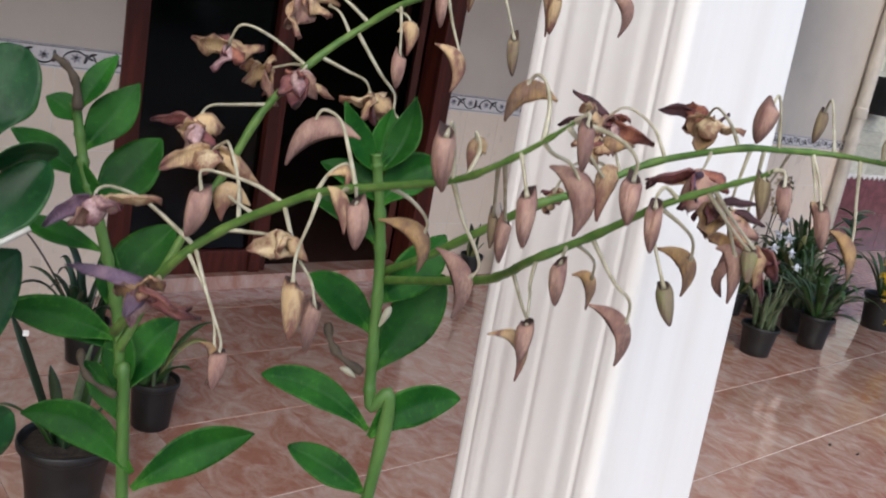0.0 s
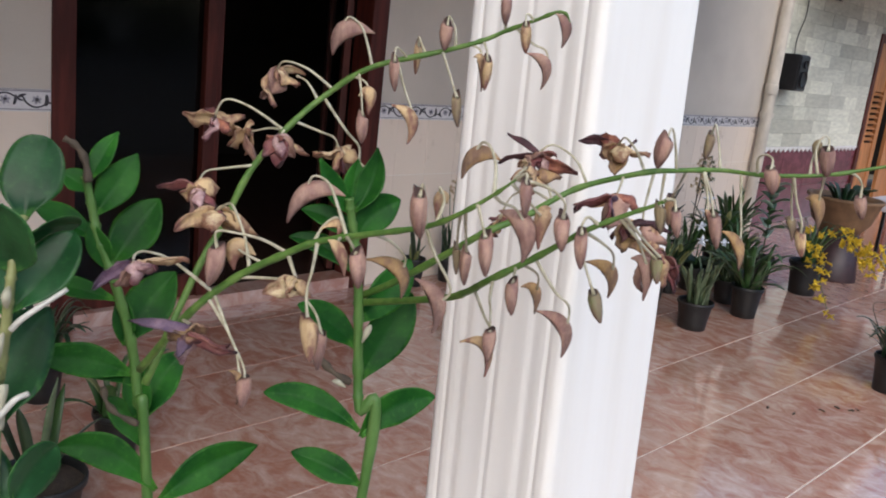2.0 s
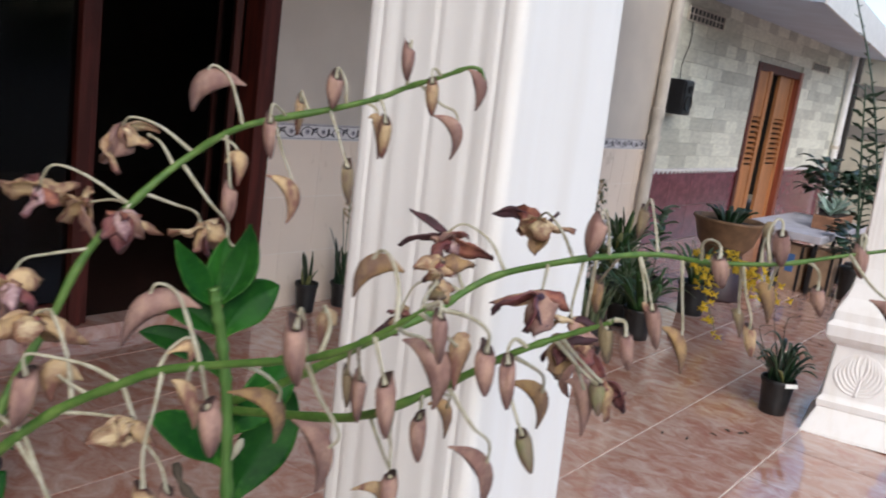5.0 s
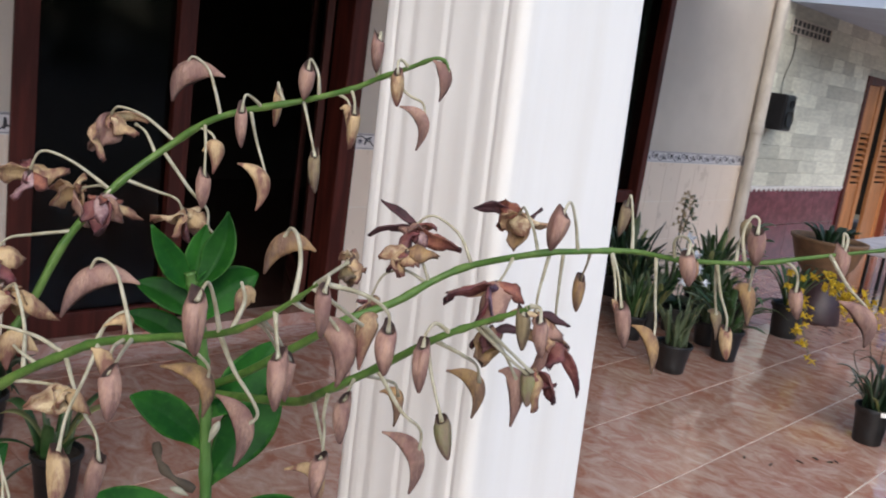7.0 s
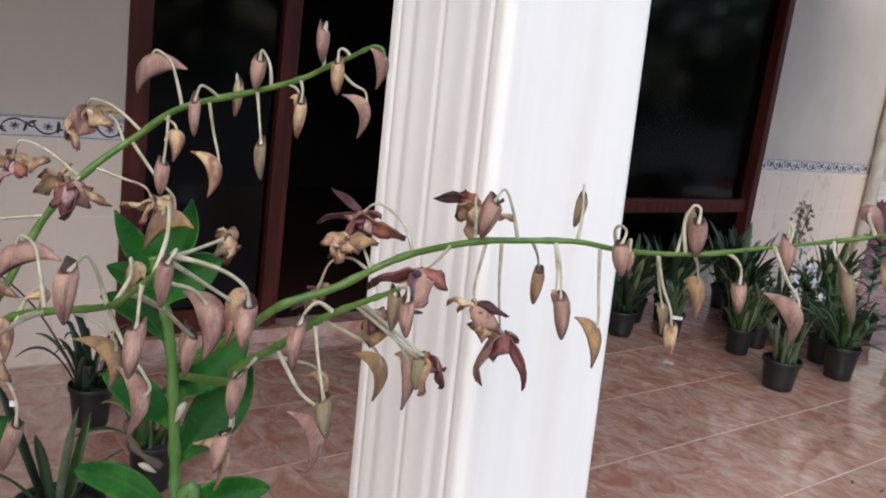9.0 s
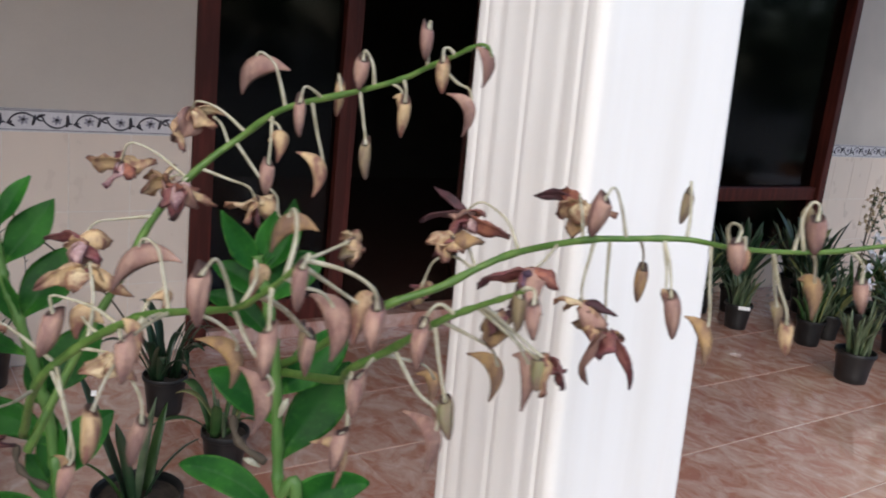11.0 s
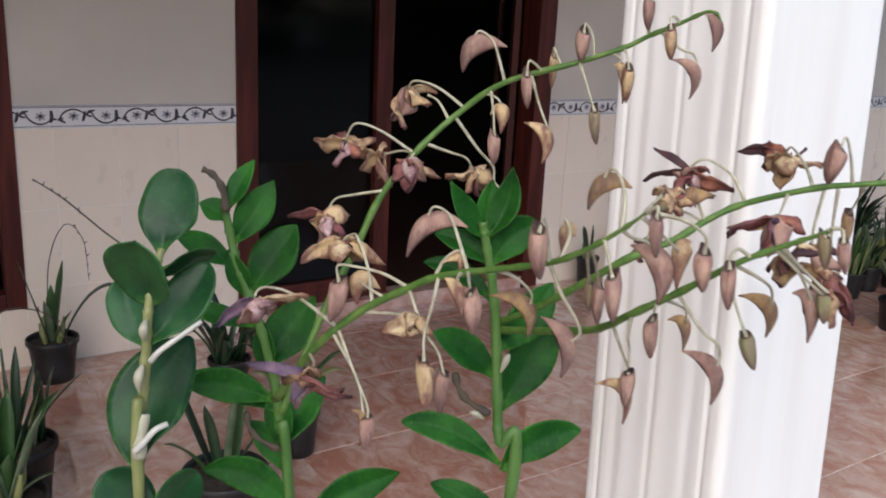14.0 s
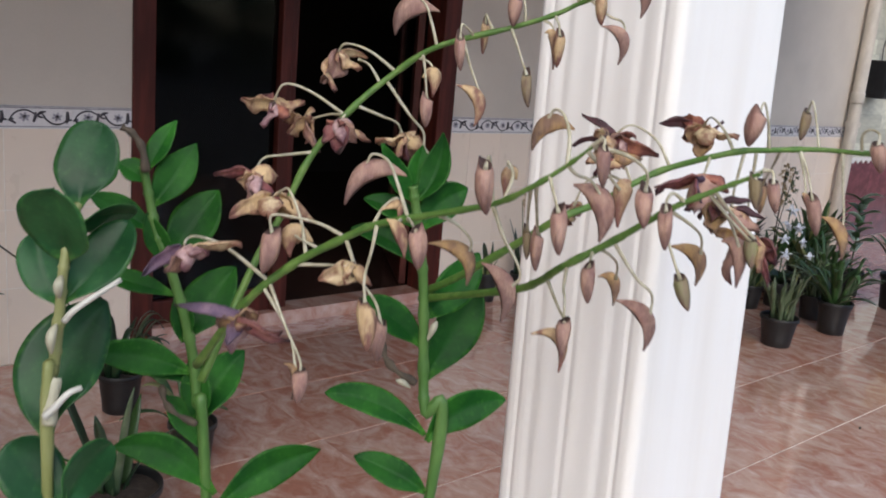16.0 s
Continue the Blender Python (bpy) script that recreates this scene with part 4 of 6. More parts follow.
# canes and leaves
CANE_A = cane(orchid, [(0.604, 0.623, 1.130), (0.595, 0.633, 1.160), (0.594, 0.639, 1.195), (0.589, 0.642, 1.264), (0.582, 0.643, 1.306), (0.574, 0.643, 1.336), (0.570, 0.643, 1.351)])
leaf(CANE_A, (0.596, 0.630, 1.135), (24, -11, 26), (63, -26, 35), 31, 0, 0.52, 0.35)
leaf(CANE_A, (0.595, 0.631, 1.140), (-28, 32, 23), (-60, 64, 26), 25, 12, 0.42, 0.35)
leaf(CANE_A, (0.594, 0.623, 1.091), (-18, 19, 14), (-41, 49, 23), 25, 12, 0.42, 0.35)
leaf(CANE_A, (0.594, 0.638, 1.187), (32, 3, 36), (61, 7, 71), 40, -6, 0.62, 0.3)
leaf(CANE_A, (0.590, 0.642, 1.241), (31, -1, 22), (58, 2, 50), 34, -4, 0.62, 0.3)
leaf(CANE_A, (0.591, 0.642, 1.216), (-19, 13, 23), (-45, 27, 39), 28, 14, 0.62, 0.35)
leaf(CANE_A, (0.580, 0.643, 1.314), (17, -3, 22), (39, -10, 35), 30, -8, 0.62, 0.35)
leaf(CANE_A, (0.580, 0.643, 1.315), (-14, 14, 15), (-31, 35, 21), 22, 20, 0.62, 0.35)
leaf(CANE_A, (0.585, 0.644, 1.283), (-15, 25, 20), (-35, 50, 25), 20, 25, 0.62, 0.35)
leaf(CANE_A, (0.573, 0.643, 1.338), (-13, 5, 18), (-28, 10, 45), 19, 14, 0.82, 0.45)
leaf(CANE_A, (0.574, 0.643, 1.338), (17, -1, 24), (22, 0, 55), 24, -20, 0.92, 0.55)
leaf(CANE_A, (0.572, 0.643, 1.342), (9, 9, 17), (16, 14, 39), 20, 10, 0.82, 0.45)
CANE_B = cane(broad, [(0.320, 0.719, 1.171), (0.327, 0.727, 1.212), (0.330, 0.724, 1.247), (0.331, 0.718, 1.281), (0.334, 0.719, 1.300), (0.342, 0.732, 1.317), (0.349, 0.741, 1.327)])
leaf(CANE_B, (0.349, 0.740, 1.326), (8, 9, 28), (21, 11, 58), 45, 0, 0, 0.12)
leaf(CANE_B, (0.334, 0.719, 1.295), (-8, -10, 23), (-15, -23, 53), 50, -14, 0.0, 0.3)
leaf(CANE_B, (0.341, 0.728, 1.313), (23, 6, 6), (49, 14, 6), 30, 66, 0.2, 0.2)
leaf(CANE_B, (0.332, 0.721, 1.264), (26, 3, 26), (50, 11, 52), 38, -10, 0.3, 0.25)
leaf(CANE_B, (0.331, 0.721, 1.262), (-7, 14, 21), (-8, 29, 45), 31, 12, 0.2, 0.25)
leaf(CANE_B, (0.321, 0.718, 1.168), (14, 27, 36), (55, 42, 80), 60, 0, 0.5, 0.16)
leaf(CANE_B, (0.328, 0.711, 1.110), (-15, 14, 26), (-29, 27, 49), 44, 20, 0.1, 0.2)
leaf(CANE_B, (0.329, 0.711, 1.110), (16, 9, 20), (39, 15, 37), 42, 40, 0.1, 0.2)
CANE_C = cane(orchid, [(0.458, 0.760, 1.108), (0.456, 0.770, 1.144), (0.453, 0.774, 1.182), (0.444, 0.773, 1.222), (0.432, 0.779, 1.268), (0.424, 0.785, 1.293), (0.420, 0.788, 1.316), (0.415, 0.791, 1.346)])
leaf(CANE_C, (0.418, 0.790, 1.342), (10, 1, 20), (24, 2, 40), 20, -10, 0.9, 0.35)
leaf(CANE_C, (0.420, 0.788, 1.313), (20, 1, 25), (39, 4, 51), 30, -6, 0.85, 0.3)
leaf(CANE_C, (0.418, 0.790, 1.333), (-9, 5, 9), (-19, 14, 14), 20, 14, 0.8, 0.35)
leaf(CANE_C, (0.422, 0.786, 1.294), (-20, 14, 15), (-42, 28, 27), 23, 16, 0.8, 0.35)
leaf(CANE_C, (0.431, 0.780, 1.270), (24, 3, 30), (46, 5, 55), 39, -6, 0.75, 0.3)
leaf(CANE_C, (0.431, 0.780, 1.268), (-8, 1, 20), (-14, 8, 41), 20, 0, 0.8, 0.4)
leaf(CANE_C, (0.437, 0.777, 1.241), (-28, 18, 10), (-52, 33, 17), 19, 28, 0.8, 0.35)
leaf(CANE_C, (0.444, 0.776, 1.200), (25, 8, 30), (53, 13, 56), 42, -4, 0.75, 0.3)
leaf(CANE_C, (0.445, 0.776, 1.199), (-2, -1, 22), (-1, 7, 46), 20, 0, 0.8, 0.45)
leaf(CANE_C, (0.454, 0.773, 1.161), (-27, 23, 19), (-64, 45, 31), 28, 16, 0.75, 0.35)
leaf(CANE_C, (0.456, 0.766, 1.127), (-1, 4, 28), (1, 17, 58), 26, 0, 0.8, 0.4)
leaf(CANE_C, (0.457, 0.766, 1.127), (20, 11, 29), (48, 16, 53), 36, -6, 0.75, 0.3)
leaf(CANE_C, (0.452, 0.774, 1.171), (-35, 18, 14), (-72, 35, 17), 30, 14, 0.75, 0.35)
leaf(CANE_C, (0.465, 0.750, 1.066), (-33, 28, 34), (-71, 48, 40), 31, 14, 0.7, 0.35)
leaf(CANE_C, (0.465, 0.748, 1.053), (46, -3, 25), (95, -14, 38), 34, 0, 0.7, 0.35)
leaf(CANE_C, (0.461, 0.758, 1.101), (-9, 24, 24), (-22, 42, 42), 24, 10, 0.75, 0.35)

# old dry stalks, roots, sheaths and ties on the canes
def on_cane(name, owner, points, radius, mat, label, n=8):
    bm = bmesh.new()
    tube(bm, [p - owner.parent.location for p in spline(points, 6)], radius, n)
    part(name, bm, mat, owner, label, True)


on_cane("dry_stalk", CANE_C, [(0.415, 0.786, 1.342), (0.414, 0.791, 1.360), (0.408, 0.795, 1.371), (0.400, 0.798, 1.376)], lambda t: 0.0034 - 0.0008 * t + 0.0006 * math.sin(20 * t), M_OLD, "dry brown stump of an old flower stem")
on_cane("dry_root", CANE_A, [(0.583, 0.635, 1.188), (0.569, 0.644, 1.198), (0.564, 0.653, 1.207), (0.565, 0.662, 1.218)], lambda t: 0.0030 + 0.0010 * math.sin(16 * t), M_OLD, "dry brown root at a node of the cane")
on_cane("dry_root", CANE_C, [(0.449, 0.756, 1.132), (0.434, 0.764, 1.142), (0.428, 0.773, 1.151), (0.430, 0.784, 1.160)], lambda t: 0.0026 + 0.0010 * math.sin(16 * t), M_OLD, "dry brown root at a node of the cane")
on_cane("papery_sheath", CANE_A, [(0.591, 0.634, 1.224), (0.593, 0.630, 1.236), (0.596, 0.630, 1.241)], lambda t: 0.0006 + 0.0024 * math.sin(math.pi * t), M_SHEATH, "papery white leaf sheath")
on_cane("papery_sheath", CANE_A, [(0.579, 0.636, 1.184), (0.571, 0.637, 1.190), (0.567, 0.641, 1.191)], lambda t: 0.0006 + 0.0020 * math.sin(math.pi * t), M_SHEATH, "papery white leaf sheath")
on_cane("plant_tie", CANE_B, [(0.332, 0.718, 1.251), (0.337, 0.712, 1.260), (0.350, 0.708, 1.270), (0.367, 0.707, 1.280)], lambda t: 0.0024 - 0.0006 * t, M_TIE, "white plastic plant tie", 10)
on_cane("plant_tie", CANE_B, [(0.316, 0.710, 1.186), (0.323, 0.706, 1.195), (0.330, 0.704, 1.203), (0.339, 0.705, 1.205)], lambda t: 0.0027 - 0.0006 * t, M_TIE, "white plastic plant tie", 10)
on_cane("papery_sheath", CANE_B, [(0.326, 0.721, 1.209), (0.323, 0.717, 1.196), (0.320, 0.714, 1.178)], lambda t: 0.0048 + 0.0005 * math.sin(9 * t), M_SHEATH, "papery white leaf sheath", 12)
on_cane("papery_sheath", CANE_B, [(0.329, 0.713, 1.285), (0.325, 0.707, 1.280), (0.327, 0.712, 1.270)], lambda t: 0.0010 + 0.0024 * math.sin(math.pi * t), M_SHEATH, "papery white leaf sheath")
on_cane("papery_sheath", CANE_B, [(0.327, 0.719, 1.249), (0.322, 0.714, 1.242), (0.323, 0.717, 1.229)], lambda t: 0.0010 + 0.0026 * math.sin(math.pi * t), M_SHEATH, "papery white leaf sheath")


# ---- doors and windows of the porch wall ----
GLASS_Y = WALL_Y + 0.075


def frame_bar(parent, name, lo, hi, mat=None):
    part(name, boxed(lo, hi, 0.006), mat or M_REDWOOD, parent)


def pane(parent, x0, x1, z0, z1, y=GLASS_Y):
    p = part("pane", boxed((x0, y, z0), (x1, y + 0.006, z1)), M_GLASS, parent, "dark tinted glass pane")
    p.visible_shadow = False


def window(name, x0, x1, z0, z1, label):
    w = tagged(new(name), label, "window", kind="structure")
    f0, f1 = WALL_Y - 0.012, WALL_Y + THICK - 0.01
    frame_bar(w, "window_frame", (x0, f0, z0), (x0 + 0.075, f1, z1))
    frame_bar(w, "window_frame", (x1 - 0.075, f0, z0), (x1, f1, z1))
    frame_bar(w, "window_frame", (x0 + 0.075, f0, z1 - 0.08), (x1 - 0.075, f1, z1))
    frame_bar(w, "window_frame", (x0 + 0.075, f0, z0), (x1 - 0.075, f1, z0 + 0.07))
    frame_bar(w, "glazing_bar", (x0 + 0.075, f0 + 0.03, 0.66), (x1 - 0.075, f1 - 0.03, 0.755))
    pane(w, x0 + 0.075, x1 - 0.075, z0 + 0.07, 0.66)
    pane(w, x0 + 0.075, x1 - 0.075, 0.755, z1 - 0.08)


window("window_1", -0.95, 0.66, 0.26, 2.42, "dark tinted window in a red-brown wooden frame")
window("window_2", 4.37, 6.47, 0.26, 2.42, "wide dark tinted window in a red-brown wooden frame with a low cross bar")

STEP_Z = 0.07
db = boxed((1.57, WALL_Y - 0.004, -0.002), (3.40, WALL_Y + THICK, STEP_Z), 0.003)
# room floor: tile colour darkened to imitate the unlit interior
structure("floor_room", boxed((-3.2, WALL_Y + THICK, -0.002), (8.1, 8.0, STEP_Z - 0.003)), M_ROOMFLOOR, "tiled floor inside the door, colour darkened for the unlit room", "floor")
structure("door_step", db, M_FLOOR, "raised tiled doorstep in the doorway", "step")
d1 = tagged(new("door_1"), "double door of red-brown wood and dark glass, one leaf open", "door", kind="structure")
f0, f1 = WALL_Y - 0.012, WALL_Y + THICK - 0.01
frame_bar(d1, "door_frame", (1.57, f0, 0), (1.67, f1, 2.42))
frame_bar(d1, "door_frame", (3.285, f0, 0), (3.40, f1, 2.42))
frame_bar(d1, "door_frame", (1.67, f0, 2.33), (3.285, f1, 2.42))
frame_bar(d1, "fixed_leaf_rail", (1.67, f0 + 0.06, STEP_Z), (2.31, f1 - 0.03, STEP_Z + 0.115))
frame_bar(d1, "fixed_leaf_rail", (1.67, f0 + 0.06, 2.22), (2.31, f1 - 0.03, 2.33))
frame_bar(d1, "door_post", (2.31, f0 + 0.045, STEP_Z), (2.372, f1 - 0.01, 2.33))
frame_bar(d1, "door_post", (2.374, f0 + 0.066, STEP_Z), (2.412, f1 - 0.02, 2.33))
pane(d1, 1.67, 2.31, STEP_Z + 0.115, 2.22)
leaf_open = part("open_leaf", boxed((0, 0, 0), (0.12, 0.04, 2.24), 0.005), M_REDWOOD, d1, "door leaf swung wide into the dim room", m=pose(3.283, WALL_Y + 0.155, STEP_Z + 0.005, 0, 0, 60))
part("leaf_stile", boxed((0.72, 0, 0), (0.82, 0.04, 2.24), 0.005), M_REDWOOD, leaf_open)
part("leaf_rail", boxed((0.12, 0, 0), (0.72, 0.04, 0.13), 0.005), M_REDWOOD, leaf_open)
part("leaf_rail", boxed((0.12, 0, 2.12), (0.72, 0.04, 2.24), 0.005), M_REDWOOD, leaf_open)
lp = part("leaf_pane", boxed((0.12, 0.017, 0.13), (0.72, 0.023, 2.12)), M_GLASS, leaf_open, "dark tinted glass pane")
lp.visible_shadow = False

# ---- the stone wall: door, vents, pipes, loudspeaker ----
d2 = tagged(new("door_2"), "orange teak double door with louvred leaves in a red-brown frame", "door", kind="structure")
frame_bar(d2, "door_frame", (D3[0], WALL_Y - 0.02, 0), (D3[0] + 0.09, WALL_Y + 0.14, D3[2]))
frame_bar(d2, "door_frame", (D3[1] - 0.13, WALL_Y - 0.03, 0), (D3[1], WALL_Y + 0.14, D3[2]), surf("red_door_frame", (0.22, 0.055, 0.028), 0.4, 0.25, 8, 0.1, 60, stretch=(4, 4, 0.4)))
frame_bar(d2, "door_frame", (D3[0] + 0.09, WALL_Y - 0.02, D3[2] - 0.10), (D3[1] - 0.13, WALL_Y + 0.14, D3[2]))


def louvred_leaf(x, y, turn, w):
    lf = part("louvred_leaf", boxed((0, 0, 0.02), (0.09, 0.045, 2.02), 0.004), M_ORANGE, d2, "louvred teak leaf", m=pose(x, y, 0, 0, 0, turn))
    part("leaf_stile", boxed((w - 0.09, 0, 0.02), (w, 0.045, 2.02), 0.004), M_ORANGE, lf)
    part("leaf_panel", boxed((0.09, 0.012, 1.45), (w - 0.09, 0.033, 2.02), 0.004), M_ORANGE, lf)
    part("leaf_panel", boxed((0.09, 0.012, 0.02), (w - 0.09, 0.033, 0.84), 0.004), M_ORANGE, lf)
    slat = mesh_of(boxed((0.09, -0.012, -0.004), (w - 0.09, 0.05, 0.004), 0.002), M_ORANGE, False)
    for k in range(9):
        part("louvre", slat, None, lf, m=pose(0, 0.01, 0.875 + 0.067 * k, 35, 0, 0))


louvred_leaf(D3[0] + 0.09, WALL_Y + 0.0, -6, 0.42)
louvred_leaf(D3[0] + 1.02, WALL_Y + 0.02, 2, 0.66)

for vx, vz, vw, vh, n, rows in ((8.59, 2.30, 0.95, 0.145, 9, 2), (13.07, 2.18, 0.82, 0.115, 7, 1)):
    v = tagged(new("vent_block"), "pale pierced concrete vent block with two rows of dark holes", "vent", group="vent blocks", kind="structure")
    v.location = (vx, WALL_Y - 0.028, vz)
    # black sheet laid before the stone, standing for the shade in the holes
    part("vent_hole_shade", boxed((0.006, 0.0150, 0.006), (vw - 0.006, 0.0195, vh - 0.006)), M_BLACK, v)
    rim = 0.012
    for a, b in (((0, 0, 0), (vw, 0.022, rim)), ((0, 0, vh - rim), (vw, 0.022, vh)), ((0, 0, rim), (rim, 0.022, vh - rim)), ((vw - rim, 0, rim), (vw, 0.022, vh - rim))):
        part("vent_frame", boxed(a, b, 0.003), M_PIPE, v)
    step, rowh = (vw - 2 * rim) / n, (vh - 2 * rim) / rows
    for k in range(1, n):
        part("vent_bar", boxed((rim + step * k - 0.009, 0.008, rim), (rim + step * k + 0.009, 0.018, vh - rim), 0.002), M_PIPE, v)
    for r in range(1, rows):
        part("vent_bar", boxed((rim, 0.006, rim + rowh * r - 0.007), (vw - rim, 0.017, rim + rowh * r + 0.007), 0.002), M_PIPE, v)


def down_pipe(x, y, r, top, mat, label):
    p = thing("drain_pipe", label, "pipe", (x, y, 0))
    bm = bmesh.new()
    lathe(bm, [(r, 0), (r, 0.01), (r, top * 0.42 - 0.006), (r, top * 0.42), (r * 1.12, top * 0.42), (r * 1.12, top * 0.42 + 0.006), (r * 1.12, top * 0.42 + 0.084), (r * 1.12, top * 0.42 + 0.09), (r, top * 0.42 + 0.09), (r, top * 0.42 + 0.10), (r, top - 0.01), (r, top)], 24, close_ends=True)
    part("pipe", bm, mat, p, "", True)
    bm = bmesh.new()
    lathe(bm, [(r + 0.001, 1.10), (r + 0.010, 1.10), (r + 0.010, 1.15), (r + 0.001, 1.15)], 20)
    box(bm, (r, -0.012, 1.105), (r + 0.09, 0.012, 1.145), 0.003)
    box(bm, (-0.012, r, 1.105), (0.012, 0.12, 1.145), 0.003)
    part("pipe_clamp", bm, M_PIPE, p)


down_pipe(8.19, WALL_Y - 0.072, 0.055, 3.15, M_PIPE, "grey-beige plastic drain pipe with a clamp, fixed to the wall")
down_pipe(STONE_END - 0.10, WALL_Y - 0.08, 0.05, 2.80, M_WHITE, "white plastic drain pipe at the end of the stone wall")

sp = thing("loudspeaker", "black wall-mounted loudspeaker box on a bracket", "loudspeaker", (8.40, WALL_Y - 0.215, 1.375))
part("cabinet", boxed((0, 0.02, 0), (0.22, 0.185, 0.345), 0.012), M_BLACK, sp)
part("grille", boxed((0.012, 0.006, 0.012), (0.208, 0.022, 0.333), 0.006), M_BLACK, sp)
for z, r in ((0.115, 0.07), (0.255, 0.035)):
    bm = bmesh.new()
    lathe(bm, [(r * 0.3, -0.006), (r * 0.8, 0.002), (r, 0.0), (r * 1.08, 0.006), (r * 1.08, 0.012)], 24)
    part("driver", bm, M_BLACK, sp, "black speaker cone", True, m=pose(0.115, 0.004, z, 90, 0, 0))
part("bracket", boxed((0.085, 0.185, 0.13), (0.135, 0.222, 0.21), 0.004), M_BLACK, sp)

# cable down from the vent
bm = bmesh.new()
tube(bm, spline([(8.74, WALL_Y - 0.012, 2.32), (8.76, WALL_Y - 0.012, 2.1), (8.66, WALL_Y - 0.014, 1.88), (8.54, WALL_Y - 0.07, 1.715)], 6), 0.005, 6)
tagged(part("cable", bm, M_BLACK, None, "", True), "thin black cable hanging down the stone wall to the loudspeaker", "cable")

# distant house past the wall
h = thing("neighbour_house", "pale beige neighbouring house with grey bands, far beyond the porch", "house", (18.2, 2.4, -0.28))
part("wall", boxed((0, 0, 0), (7, 8, 3.3)), M_FARWALL, h)
for z in (1.55, 2.32):
    part("wall_band", boxed((-0.03, -0.03, z), (-0.004, 8.0, z + 0.24)), M_FARBAND, h)
bm = bmesh.new()
for x, z in ((-0.6, 3.25), (3.5, 3.62), (7.6, 3.25)):
    for y in (-0.6, 8.6):
        bm.verts.new((x, y, z))
        bm.verts.new((x, y, z + 0.12))
bm.verts.ensure_lookup_table()
V = bm.verts
for a in (0, 4):
    bm.faces.new((V[a], V[a + 2], V[a + 6], V[a + 4]))
    bm.faces.new((V[a + 1], V[a + 5], V[a + 7], V[a + 3]))
    bm.faces.new((V[a], V[a + 4], V[a + 5], V[a + 1]))
    bm.faces.new((V[a + 2], V[a + 3], V[a + 7], V[a + 6]))
part("roof", bm, M_ROOF, h)

# dark garden trees across from the porch
bm = bmesh.new()
trng = random.Random(3)
for k in range(6500):
    x, y = trng.uniform(-40, 115), trng.uniform(-31, -22)
    z = trng.uniform(-0.3, 9.0)
    if noise.noise(Vector((x * 0.25, y * 0.3, z * 0.3))) < -0.25:
        continue
    s = trng.uniform(0.5, 1.1)
    n = Vector((trng.uniform(-1, 1), trng.uniform(-1, 1), trng.uniform(-0.3, 1))).normalized()
    u = n.orthogonal().normalized() * s
    w = n.cross(u)
    c = Vector((x, y, z))
    vs = [bm.verts.new(c + u), bm.verts.new(c + w * 0.5 + n * 0.1), bm.verts.new(c - u), bm.verts.new(c - w * 0.5 + n * 0.1)]
    bm.faces.new(vs)
tagged(part("garden_trees", bm, M_HEDGE, None), "dense dark green trees across the garden", "trees", kind="stuff")


# ---- potted plants ----
M_STRAP = surf("strap_leaf", (0.024, 0.068, 0.016), 0.45, 0.25, 20, 0.12, 120, second=(0.045, 0.098, 0.030), random_piece=0.2)
M_STRAPG = surf("grey_strap_leaf", (0.060, 0.095, 0.045), 0.5, 0.25, 20, 0.12, 120, second=(0.11, 0.14, 0.08), random_piece=0.2)
M_STRAPD = surf("dark_strap_leaf", (0.012, 0.035, 0.016), 0.35, 0.25, 20, 0.12, 120, second=(0.02, 0.05, 0.022), random_piece=0.2)
M_WHITEFL = surf("bluish_white_petal", (0.76, 0.80, 0.88), 0.5, 0.1, 60, 0.1, 200)
M_YELLOWFL = surf("yellow_petal", (0.80, 0.58, 0.04), 0.5, 0.15, 60, 0.1, 200)
M_TAG = surf("white_plant_tag", (0.78, 0.78, 0.76), 0.5, 0.05, 40, 0.05, 200)
M_TERRA = surf("terracotta", (0.30, 0.145, 0.08), 0.75, 0.2, 15, 0.25, 90)
M_CLAY = surf("brown_clay", (0.20, 0.115, 0.06), 0.7, 0.2, 12, 0.25, 90)
M_SILVER = surf("silvery_leaf", (0.30, 0.40, 0.34), 0.5, 0.2, 20, 0.1, 100, second=(0.20, 0.30, 0.22))
M_CEMENT = surf("pale_grey_cement", (0.47, 0.46, 0.50), 0.6, 0.12, 8, 0.2, 80)
M_MAROONPOT = surf("dark_maroon_plastic", (0.035, 0.016, 0.020), 0.45, 0.2, 20, 0.1, 80)
prng = random.Random(11)


